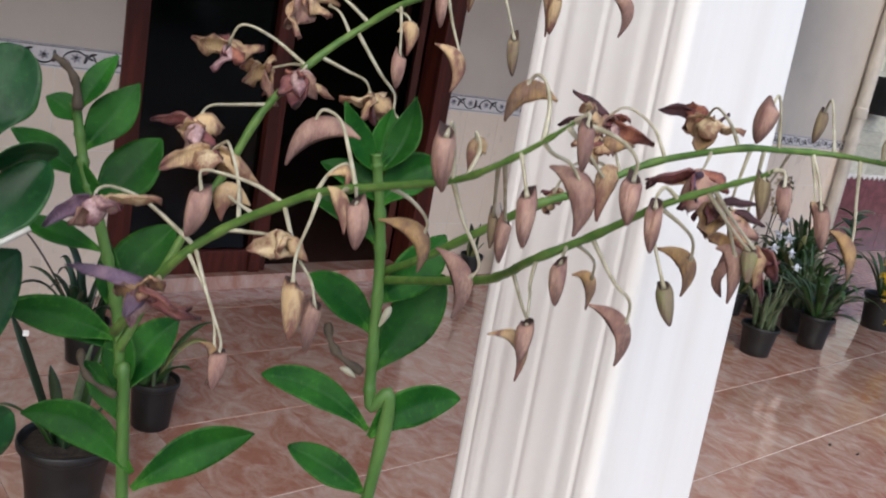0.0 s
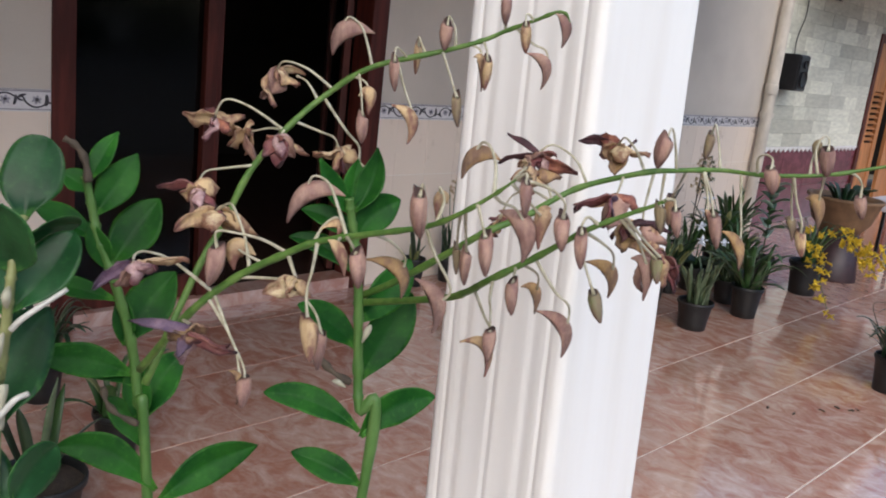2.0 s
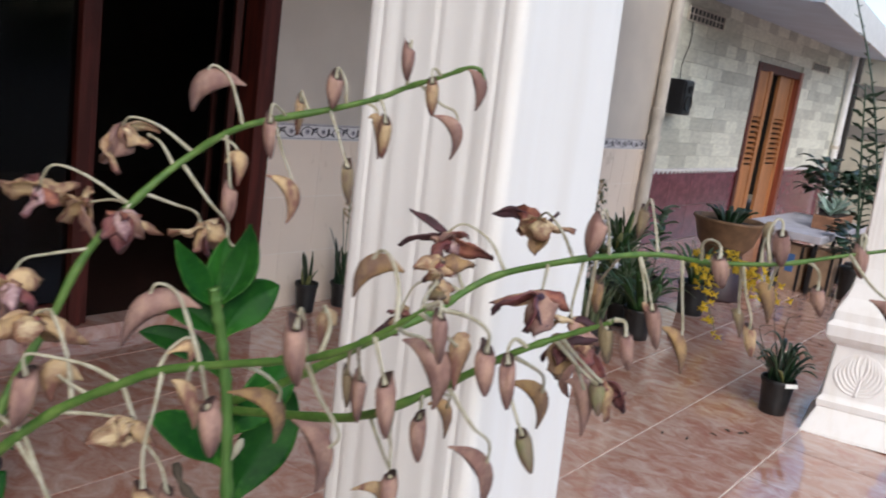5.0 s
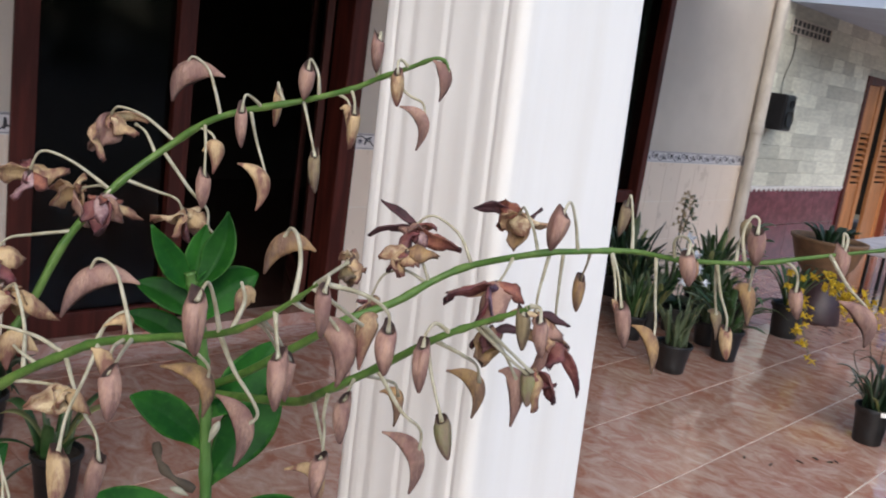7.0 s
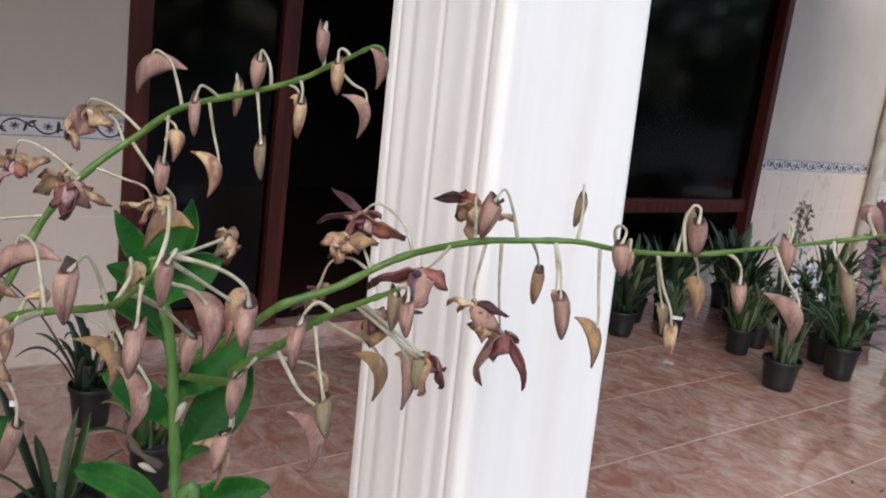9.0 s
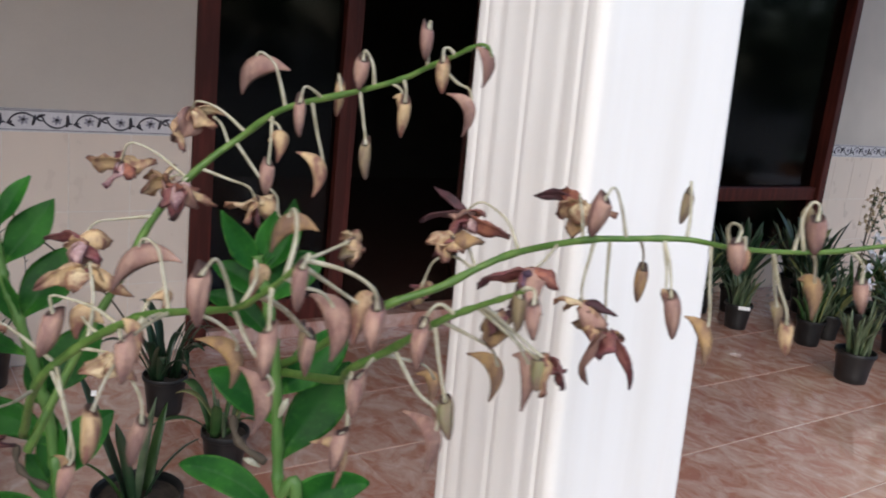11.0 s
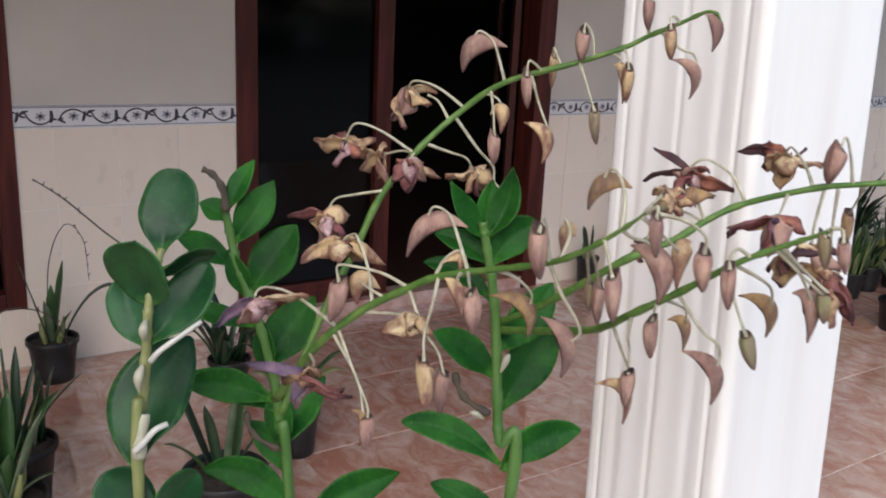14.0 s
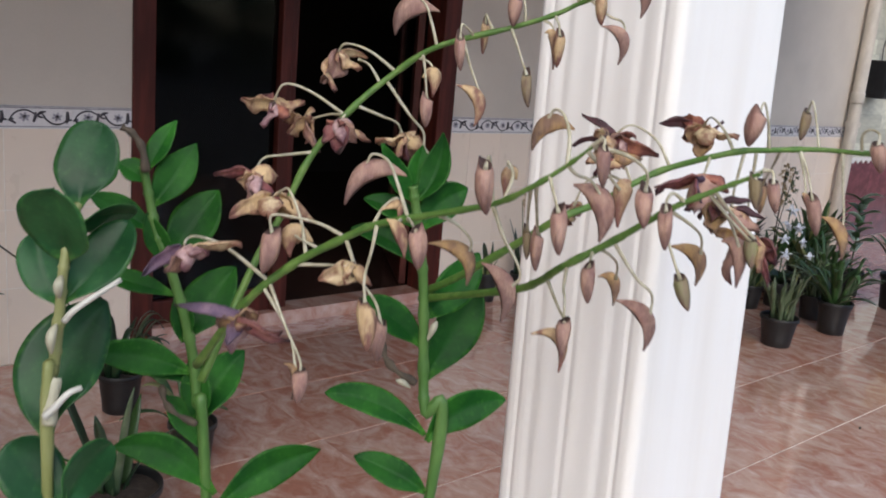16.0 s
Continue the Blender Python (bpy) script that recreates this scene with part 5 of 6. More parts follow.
def strap(parent, base, tip, droop, width, mat, fold=0.35, name="leaf", label="", owner=True):
    """A strap leaf that arches from base to tip, folded along the middle."""
    a, b = Vector(base), Vector(tip)
    ctrl = a.lerp(b, 0.45) + Vector((0, 0, droop))
    seg = 10
    bm = bmesh.new()
    side0 = (b - a).cross(Vector((0, 0, 1)))
    if side0.length < 0.02:
        an = prng.uniform(0, 6.28)
        side0 = Vector((math.cos(an), math.sin(an), 0))
    side0.normalize()
    twist = prng.uniform(-0.5, 0.5)
    rows = []
    for i in range(seg + 1):
        t = i / seg
        c = a * (1 - t) ** 2 + ctrl * 2 * t * (1 - t) + b * t * t
        d = ((ctrl - a) * (1 - t) + (b - ctrl) * t).normalized()
        s = (Matrix.Rotation(twist * t, 3, d) @ side0)
        s = (s - d * s.dot(d)).normalized()
        n = s.cross(d)
        hw = 0.5 * width * (0.45 + 0.55 * math.sin(math.pi * min(1, 0.25 + 0.6 * t))) * (1 - max(0, (t - 0.72) / 0.29) ** 2)
        hw = max(hw, 0.0012)
        th = 0.0016
        rows.append([bm.verts.new(p) for p in (c - s * hw + n * hw * fold, c + n * th, c + s * hw + n * hw * fold, c + s * hw + n * (hw * fold - th), c - n * th, c - s * hw + n * (hw * fold - th))])
    for r, q in zip(rows, rows[1:]):
        for k in range(6):
            bm.faces.new((r[k], r[(k + 1) % 6], q[(k + 1) % 6], q[k]))
    bm.faces.new(rows[0])
    bm.faces.new(rows[-1])
    return part(name, bm, mat, parent, label, True)


def petal_cluster(parent, points, size, mat, name, label, petals=5):
    """Small blossoms of flat oval petals round each point."""
    for p in points:
        bm = bmesh.new()
        f = Vector((prng.uniform(-1, 0), prng.uniform(-1, 0.2), prng.uniform(-0.3, 0.6))).normalized()
        u = f.orthogonal().normalized()
        w = f.cross(u)
        for k in range(petals):
            a = 2 * math.pi * k / petals + prng.uniform(-0.2, 0.2)
            q = Vector(p) + (u * math.cos(a) + w * math.sin(a)) * size * prng.uniform(0.8, 1.1) + f * size * 0.25
            state = rng.getstate()
            blade(bm, Vector(p), q, size * 0.75, 0, curl=0.15, thick=0.0008, seg=4, sides=prng.uniform(-0.4, 0.4))
            rng.setstate(state)
        part(name, bm, mat, parent, label, True)


def potted(name, label, at, r, h, leaves, mat, spread, height, width, droop=0.08, group="", tag=False, seed=0, erect=0.0, stems=0):
    """A plant in a black nursery pot: strap leaves fanned out from the middle."""
    prng.seed(seed + 100)
    p = thing(name, label, "potted plant", at, group=group)
    flower_pot(p, r, h, label="black plastic nursery pot")
    for k in range(leaves):
        a = 2.4 * k + prng.uniform(-0.4, 0.4)
        L = prng.uniform(0.65, 1.0)
        out = spread * prng.uniform(0.35, 1.0) * (1 - erect * (k % 2))
        rb, ab = r * prng.uniform(0.1, 0.7), a + prng.uniform(-1.2, 1.2)
        base = (rb * math.cos(ab), rb * math.sin(ab), h * 0.88)
        tip = (out * math.cos(a), out * math.sin(a), h * 0.88 + height * L * prng.uniform(0.6, 1.0) - 0.25 * out)
        kind = prng.random()
        strap(p, base, tip, droop * prng.uniform(0.2, 2.0), width * prng.uniform(0.55, 1.2), M_CANEB if kind < 0.07 else (M_STRAPG if kind < 0.25 else mat), prng.uniform(0.15, 0.55))
    for k in range(stems):
        a = 1.9 * k + 0.4
        bm = bmesh.new()
        hh = height * prng.uniform(0.35, 0.7)
        tube(bm, spline([(0.4 * r * math.cos(a), 0.4 * r * math.sin(a), h * 0.86), (0.5 * r * math.cos(a), 0.5 * r * math.sin(a), h * 0.86 + hh * 0.5), (0.75 * r * math.cos(a), 0.75 * r * math.sin(a), h * 0.86 + hh)], 5), lambda t: 0.006 * (0.7 + 0.6 * math.sin(math.pi * min(1, t + 0.15))), 8)
        part("pseudobulb", bm, M_STRAPG, p, "grey-green swollen stem", True)
    if tag:
        part("plant_tag", boxed((-0.035, -0.002, -0.011), (0.035, 0.002, 0.011), 0.001), M_TAG, p, "white plastic name tag", m=pose(-0.55 * r, -r * 0.90, h * 0.93, -12, 0, -40))
    return p


G = "potted orchids along the porch wall"
potted("potted_orchid", "orchid with slender grey-green stems in a black pot", (4.70, 2.40, 0), 0.105, 0.17, 34, M_STRAPG, 0.16, 0.36, 0.022, 0.05, G, seed=1, stems=8)
potted("potted_orchid", "orchid with long arching strap leaves in a black pot", (5.27, 2.36, 0), 0.10, 0.20, 36, M_STRAP, 0.36, 0.36, 0.034, 0.13, G, seed=2)
potted("potted_orchid", "small orchid with narrow green leaves in a black pot", (5.02, 2.88, 0), 0.085, 0.16, 30, M_STRAP, 0.18, 0.34, 0.028, 0.06, G, seed=3, stems=4)
potted("potted_orchid", "small orchid with narrow green leaves in a black pot", (5.27, 2.92, 0), 0.085, 0.16, 34, M_STRAPD, 0.22, 0.40, 0.034, 0.06, G, seed=4, stems=4)
potted("potted_orchid", "small potted orchid with upright leaves and a white tag", (4.82, 3.25, 0), 0.085, 0.16, 26, M_STRAPG, 0.15, 0.30, 0.024, 0.05, G, seed=5, tag=True, stems=4)
potted("potted_orchid", "small dark-leaved orchid in a black pot under the window", (4.50, 3.38, 0), 0.095, 0.16, 34, M_STRAPD, 0.26, 0.44, 0.045, 0.06, G, seed=6)
potted("potted_orchid", "orchid with broad dark leaves in a black pot", (5.10, 3.50, 0), 0.10, 0.17, 42, M_STRAPD, 0.28, 0.58, 0.05, 0.07, G, seed=7)
potted("potted_orchid", "orchid with broad dark leaves in a black pot", (5.66, 3.35, 0), 0.10, 0.17, 44, M_STRAPD, 0.30, 0.62, 0.055, 0.08, G, seed=8)
potted("potted_orchid", "orchid with dark arching leaves in a black pot", (6.15, 3.05, 0), 0.10, 0.18, 42, M_STRAP, 0.30, 0.46, 0.045, 0.10, G, seed=9)
potted("potted_orchid", "bushy green orchid in a black pot by the wall", (5.80, 2.72, 0), 0.10, 0.18, 44, M_STRAP, 0.26, 0.42, 0.036, 0.09, G, seed=10)
potted("potted_orchid", "orchid with upright broad leaves in a black pot", (6.85, 3.30, 0), 0.10, 0.18, 26, M_STRAP, 0.28, 0.56, 0.05, 0.08, G, seed=21)
potted("potted_orchid", "leafy dark orchid in a black pot in the back row", (5.48, 3.18, 0), 0.09, 0.16, 40, M_STRAPD, 0.26, 0.50, 0.036, 0.08, G, seed=22, stems=5)
potted("potted_orchid", "grey-green orchid with crowded upright stems in a black pot", (5.45, 2.58, 0), 0.09, 0.16, 34, M_STRAPG, 0.20, 0.36, 0.024, 0.06, G, seed=23, stems=8)
potted("potted_orchid", "leafy dark orchid in a black pot under the window", (4.84, 3.58, 0), 0.09, 0.16, 36, M_STRAPD, 0.26, 0.52, 0.04, 0.08, G, seed=24)
potted("potted_orchid", "tall dark-leaved orchid in a black pot against the wall", (5.88, 3.60, 0), 0.10, 0.17, 38, M_STRAPD, 0.28, 0.60, 0.045, 0.08, G, seed=25)
pw = thing("moth_orchid", "potted moth orchid with large bluish-white flowers in a black pot", "orchid", (5.50, 2.86, 0), group=G)
prng.seed(41)
flower_pot(pw, 0.09, 0.17, label="black plastic nursery pot")
for k in range(6):
    a = 1.05 * k
    strap(pw, (0.02 * math.cos(a), 0.02 * math.sin(a), 0.15), (0.20 * math.cos(a), 0.20 * math.sin(a), 0.20), 0.07, 0.07, M_STRAPD)
for dx, dy, top in ((-0.12, -0.06, 0.66), (0.02, -0.12, 0.54)):
    bm = bmesh.new()
    tube(bm, spline([(0, 0, 0.15), (dx * 0.3, dy * 0.3, top * 0.6), (dx, dy, top), (dx * 1.7, dy * 1.7, top - 0.04)], 6), 0.0035, 6)
    part("flower_stem", bm, M_STRAP, pw, "", True)
    petal_cluster(pw, [(dx * (1 + 0.25 * k) + prng.uniform(-0.05, 0.05), dy * (1 + 0.25 * k) + prng.uniform(-0.05, 0.05), top - 0.09 * k) for k in range(4)], 0.042, M_WHITEFL, "flower", "bluish-white flower")
pt = thing("dancing_orchid", "orchid with tall thin stems of tiny brownish flowers", "orchid", (5.80, 3.10, 0), group=G)
flower_pot(pt, 0.08, 0.15, label="black plastic nursery pot")
prng.seed(43)
for k in range(9):
    a = 2.4 * k
    strap(pt, (0.02 * math.cos(a), 0.02 * math.sin(a), 0.13), (0.14 * math.cos(a), 0.14 * math.sin(a), 0.42), 0.05, 0.03, M_STRAP)
for j in range(3):
    bm = bmesh.new()
    ex, ey = (-0.05, 0.0, 0.07)[j], (-0.03, -0.07, 0.02)[j]
    tube(bm, spline([(0, 0, 0.14), (ex * 0.3, ey * 0.3, 0.52), (ex, ey, 0.88)], 6), 0.003, 6)
    part("flower_stem", bm, M_OLD, pt, "", True)
    petal_cluster(pt, [(ex * t + prng.uniform(-0.05, 0.05), ey * t + prng.uniform(-0.05, 0.05), 0.12 + 0.77 * t) for t in (0.66 + 0.018 * q for q in range(20))], 0.017, M_STRAPG if j == 1 else SKIN["cream"], "flower", "tiny cream-brown flower", 4)

ptag = potted("potted_orchid", "orchid with arching dark leaves, bare twigs and a white tag", (4.755, 1.315, 0), 0.088, 0.19, 30, M_STRAPD, 0.22, 0.26, 0.026, 0.12, seed=12, tag=True)

for ex, ey, top in ((0.02, 0.10, 0.52), (-0.04, 0.14, 0.42), (0.10, 0.05, 0.47)):
    bm = bmesh.new()
    tube(bm, spline([(0, 0.01, 0.16), (ex * 0.3 - 0.015, ey * 0.4, top * 0.6), (ex, ey, top), (ex + 0.03, ey - 0.05, top + 0.03)], 6), lambda t: 0.0034 * (1 - 0.5 * t), 6)
    part("bare_stem", bm, M_OLD, ptag, "dry dark stem", True)

GL = "potted orchids beside the door"
potted("potted_orchid", "orchid with upright grey-green leaves in a large black pot", (0.46, 2.78, 0), 0.115, 0.20, 15, M_STRAPD, 0.24, 0.44, 0.030, 0.02, GL, seed=13, erect=0.5, stems=6)
p3 = thing("potted_orchid", "orchid with upright dark leaves and a white tag", "potted plant", (0.95, 2.33, 0), group=GL)
prng.seed(51)
flower_pot(p3, 0.125, 0.20, label="black plastic nursery pot")
strap(p3, (-0.03, 0, 0.17), (-0.15, 0.06, 0.56), 0.0, 0.048, M_STRAPD, label="dark green upright leaf")
strap(p3, (0.0, -0.02, 0.17), (0.03, -0.05, 0.50), -0.02, 0.046, M_STRAPG, 0.6, label="grey-green upright leaf")
strap(p3, (0.03, 0.02, 0.17), (0.10, 0.08, 0.42), 0.02, 0.036, M_STRAP)
strap(p3, (-0.02, -0.02, 0.17), (-0.08, -0.07, 0.45), 0.03, 0.034, M_STRAPD)
strap(p3, (0.02, 0.0, 0.17), (0.15, -0.06, 0.36), 0.06, 0.032, M_STRAPD)
strap(p3, (-0.04, 0.01, 0.17), (-0.18, -0.03, 0.34), 0.06, 0.034, M_STRAP)
part("plant_tag", boxed((-0.007, -0.001, -0.008), (0.007, 0.001, 0.008)), M_TAG, p3, "white plastic name tag", m=pose(-0.115, 0.03, 0.50, 0, 0, -20))
potted("potted_orchid", "small orchid with long drooping leaves in a black pot", (1.33, 2.67, 0), 0.08, 0.17, 8, M_STRAP, 0.26, 0.30, 0.034, 0.10, GL, seed=16, stems=5)
potted("potted_orchid", "bushy orchid with many arching dark leaves in a black pot", (1.29, 3.23, 0), 0.085, 0.16, 24, M_STRAPD, 0.30, 0.34, 0.03, 0.12, GL, seed=17)
pl = potted("potted_orchid", "small orchid with tiny cream flowers in a black pot", (3.98, 3.745, 0), 0.07, 0.15, 15, M_STRAPD, 0.12, 0.42, 0.034, 0.03, GL, seed=19, stems=3)

prng.seed(57)
for k in range(4):
    a = 1.6 * k + 0.5
    top = (0.10 * math.cos(a) - 0.02, 0.06 * math.sin(a) - 0.06, 0.56 + 0.05 * k)
    bm = bmesh.new()
    tube(bm, spline([(0.02 * math.cos(a), 0.02 * math.sin(a), 0.13), (0.4 * top[0], 0.4 * top[1], 0.36), top], 6), 0.0024, 6)
    part("flower_stem", bm, M_STRAP, pl, "", True)
    petal_cluster(pl, [(top[0] * q + prng.uniform(-0.035, 0.035), top[1] * q + prng.uniform(-0.03, 0.03), top[2] - 0.20 * (1 - q)) for q in (0.6, 0.7, 0.78, 0.84, 0.9, 0.95, 1.0, 1.04)], 0.012, SKIN["cream"], "flower", "tiny cream flower", 4)

def pot_with(label, at, r, h, leaves, tag=None, bulbs=0):
    """A potted orchid whose few leaves stand each in its own way: (dx, dy, rise, arch, width, surface)."""
    p = thing("potted_orchid", label, "potted plant", at, group=GL)
    flower_pot(p, r, h, label="black plastic nursery pot")
    for dx, dy, rise, arch, width, mat in leaves:
        strap(p, (dx * 0.14, dy * 0.14, h * 0.87), (dx, dy, h * 0.87 + rise), arch, width, mat, prng.uniform(0.2, 0.45))
    for k in range(bulbs):
        a = 1.7 * k + 0.3
        bm = bmesh.new()
        tube(bm, spline([(0.3 * r * math.cos(a), 0.3 * r * math.sin(a), h * 0.86), (0.45 * r * math.cos(a), 0.45 * r * math.sin(a), h * 0.86 + 0.05), (0.55 * r * math.cos(a), 0.55 * r * math.sin(a), h * 0.86 + 0.10)], 5), lambda t: 0.009 * (0.6 + 0.7 * math.sin(math.pi * min(1, t + 0.1))), 8)
        part("pseudobulb", bm, M_CANEB, p, "yellow-green swollen stem", True)
    if tag:
        part("plant_tag", boxed((-0.012, -0.001, -0.010), (0.012, 0.001, 0.010)), M_TAG, p, "white plastic name tag", m=pose(*tag, 0, 0, -15))
    return p


prng.seed(91)
pot_with("orchid with thick upright leaves in a small black pot", (0.72, 3.70, 0), 0.10, 0.18,
         [(-0.11, -0.02, 0.36, 0.02, 0.036, M_STRAPD), (0.05, -0.04, 0.35, 0.0, 0.040, M_STRAP), (0.26, -0.10, 0.24, 0.16, 0.030, M_STRAPD), (0.0, -0.05, 0.26, 0.0, 0.042, M_STRAP),
          (-0.03, -0.06, 0.20, 0.0, 0.034, M_STRAPG), (0.07, -0.05, 0.14, 0.02, 0.030, M_STRAP), (0.03, -0.08, 0.10, 0.01, 0.026, M_STRAPG)], bulbs=4)
pot_with("orchid with upright green leaves and a white tag", (0.39, 2.48, 0), 0.105, 0.20,
         [(-0.07, -0.02, 0.42, 0.02, 0.044, M_STRAPD), (0.10, -0.04, 0.27, -0.02, 0.058, M_STRAPG), (0.01, -0.06, 0.17, 0.0, 0.044, M_STRAP), (0.12, -0.06, 0.09, 0.03, 0.040, M_STRAPG),
          (-0.05, -0.07, 0.20, 0.0, 0.040, M_STRAPG), (0.03, 0.03, 0.32, 0.02, 0.050, M_STRAP), (-0.02, 0.05, 0.36, 0.0, 0.048, M_STRAPD), (0.16, 0.05, 0.28, 0.10, 0.040, M_STRAP),
          (-0.12, 0.0, 0.24, 0.05, 0.040, M_STRAPD), (0.05, -0.03, 0.22, 0.02, 0.036, M_STRAP)], tag=(-0.075, -0.08, 0.30), bulbs=7)
pot_with("small orchid with two dark leaves in a black pot", (3.70, 3.76, 0), 0.068, 0.175,
         [(0.0, -0.02, 0.22, 0.0, 0.040, M_STRAPD), (-0.075, -0.02, 0.22, 0.04, 0.032, M_STRAPD), (0.05, -0.03, 0.10, 0.02, 0.026, M_STRAP), (-0.03, -0.05, 0.08, 0.01, 0.024, M_CANEB)], bulbs=2)

# bare arching twigs of the left plants
def dry_twig(at, pts, r, label):
    """A bare flower stem with small dried knots towards its end."""
    tw = thing("dry_twig", label, "twig", at)
    ln = [p - Vector(at) for p in spline(pts, 9)]
    bm = bmesh.new()
    tube(bm, ln, lambda t: r * (1 - 0.5 * t), 6)
    stem = part("stem", bm, M_OLD, tw, "", True)
    n = len(ln)
    for k in range(9):
        p = ln[int(n * 0.60 + (n * 0.39) * k / 9)]
        bm = bmesh.new()
        q = p + Vector((prng.uniform(-1, 1), prng.uniform(-1, 1), prng.uniform(-0.2, 1))).normalized() * 0.014
        tube(bm, [p, p.lerp(q, 0.5), q], lambda t: 0.0028 * (1 - 0.6 * t), 5)
        part("dried_knot", bm, M_OLD, stem, "", True)


prng.seed(55)
dry_twig((1.27, 3.22, 0.13), [(1.27, 3.22, 0.13), (1.08, 3.24, 0.48), (0.83, 3.21, 0.73), (0.72, 3.25, 0.84), (0.63, 3.28, 0.91)], 0.0042, "thin dry orchid flower stem arching from a small pot")
dry_twig((0.70, 3.68, 0.15), [(0.70, 3.68, 0.15), (0.72, 3.66, 0.50), (0.78, 3.62, 0.66), (0.84, 3.60, 0.60), (0.85, 3.58, 0.44)], 0.0024, "thin dry flower stem looping over a small pot")
dry_twig((0.46, 2.78, 0.18), [(0.46, 2.78, 0.18), (0.40, 2.68, 0.55), (0.44, 2.66, 0.66), (0.56, 2.70, 0.62), (0.62, 2.72, 0.50)], 0.0028, "thin dry flower stem bending out of the large pot")

# yellow dancing-lady orchid
ye = thing("yellow_orchid", "potted orchid with drooping sprays of small bright yellow flowers", "orchid", (6.30, 2.42, 0))
prng.seed(61)
flower_pot(ye, 0.12, 0.24, label="black plastic nursery pot")
for k in range(14):
    a = 2.4 * k
    strap(ye, (0.03 * math.cos(a), 0.03 * math.sin(a), 0.21), (0.24 * math.cos(a), 0.24 * math.sin(a), 0.48), 0.12, 0.03, M_STRAP)
for pts, n in (([(0, 0, 0.2), (-0.15, -0.10, 0.55), (-0.36, -0.36, 0.52), (-0.46, -0.60, 0.36)], 44), ([(0, 0, 0.2), (-0.25, -0.02, 0.52), (-0.48, -0.22, 0.36), (-0.57, -0.40, 0.08)], 30), ([(0, 0, 0.2), (-0.2, 0.0, 0.56), (-0.46, -0.16, 0.50), (-0.55, -0.28, 0.40)], 14), ([(0, 0, 0.2), (-0.2, -0.2, 0.56), (-0.42, -0.50, 0.50), (-0.44, -0.72, 0.38)], 24)):
    ln = spline(pts, 8)
    bm = bmesh.new()
    tube(bm, ln, 0.0025, 6)
    part("flower_stem", bm, M_STRAP, ye, "", True)
    m = len(ln)
    petal_cluster(ye, [tuple(ln[int(m * 0.58 + (m * 0.41) * k / n)] + Vector((prng.uniform(-0.06, 0.06), prng.uniform(-0.06, 0.06), prng.uniform(-0.05, 0.05)))) for k in range(n)], 0.027, M_YELLOWFL, "flower", "small yellow flower", 4)

# ---- the plant bench by the stone wall and what stands on and round it ----
bench = thing("plant_bench", "low bench with a pale cement top on black metal legs", "bench", (8.85, 2.42, 0))
part("top", boxed((-0.75, -0.36, 0.46), (0.95, 0.36, 0.53), 0.01), M_CEMENT, bench)
for x in (-0.70, -0.10, 0.35, 0.90):
    for y in (-0.32, 0.32):
        part("leg", boxed((x - 0.014, y - 0.014, 0), (x + 0.014, y + 0.014, 0.46)), M_BLACK, bench, "black metal leg")
for x0, x1 in ((-0.70, -0.10), (0.35, 0.90)):
    part("rail", boxed((x0, -0.334, 0.02), (x1, -0.306, 0.045)), M_BLACK, bench)

M_CARD = surf("tan_cardboard", (0.34, 0.225, 0.14), 0.85, 0.12, 10, 0.1, 90)
for x, y, w, hh, lab in ((8.30, 2.30, 0.20, 0.40, True), (8.38, 2.06, 0.20, 0.40, False), (8.62, 2.20, 0.22, 0.36, False)):
    cb = thing("storage_box", "upright tan box with a blue label under the bench" if lab else "upright tan box with dark edges under the bench", "box", (x, y, 0), group="boxes under the bench")
    part("carton", boxed((-0.10, -w / 2, 0), (0.10, w / 2, hh), 0.006), M_CARD, cb)
    for sy in (-1, 1):
        part("edge_strip", boxed((-0.106, sy * (w / 2 - 0.012) - 0.012, 0.0), (-0.1005, sy * (w / 2 - 0.012) + 0.012, hh)), M_BLACK, cb, "dark edge strip")
    if lab:
        part("box_label", boxed((-0.104, -0.035, 0.16), (-0.1005, 0.035, 0.32)), surf("blue_label", (0.06, 0.15, 0.36), 0.5, 0.1, 20), cb, "plain blue label")

bowl = thing("clay_bowl", "wide flat brown clay planter bowl on a dark upturned pot", "planter", (7.10, 2.535, 0))
bm = bmesh.new()
lathe(bm, [(0.20, 0.0), (0.20, 0.02), (0.15, 0.36)], 24, close_ends=True)
part("base_pot", bm, M_MAROONPOT, bowl, "dark upturned plastic pot", True)
bm = bmesh.new()
lathe(bm, [(0.0, 0.36), (0.14, 0.36), (0.22, 0.46), (0.27, 0.62), (0.285, 0.63), (0.285, 0.65), (0.26, 0.65), (0.25, 0.62), (0.20, 0.50)], 32)
part("bowl", bm, M_CLAY, bowl, "", True)
bm = bmesh.new()
lathe(bm, [(0.25, 0.61), (0.15, 0.625), (0.004, 0.63)], 24)
part("soil", bm, M_SOIL, bowl, "", True)
prng.seed(71)
for k in range(16):
    a = 2.4 * k
    strap(bowl, (0.09 * math.cos(a), 0.09 * math.sin(a), 0.62), (0.21 * math.cos(a), 0.21 * math.sin(a), 0.73), 0.06, 0.04, M_STRAPD)

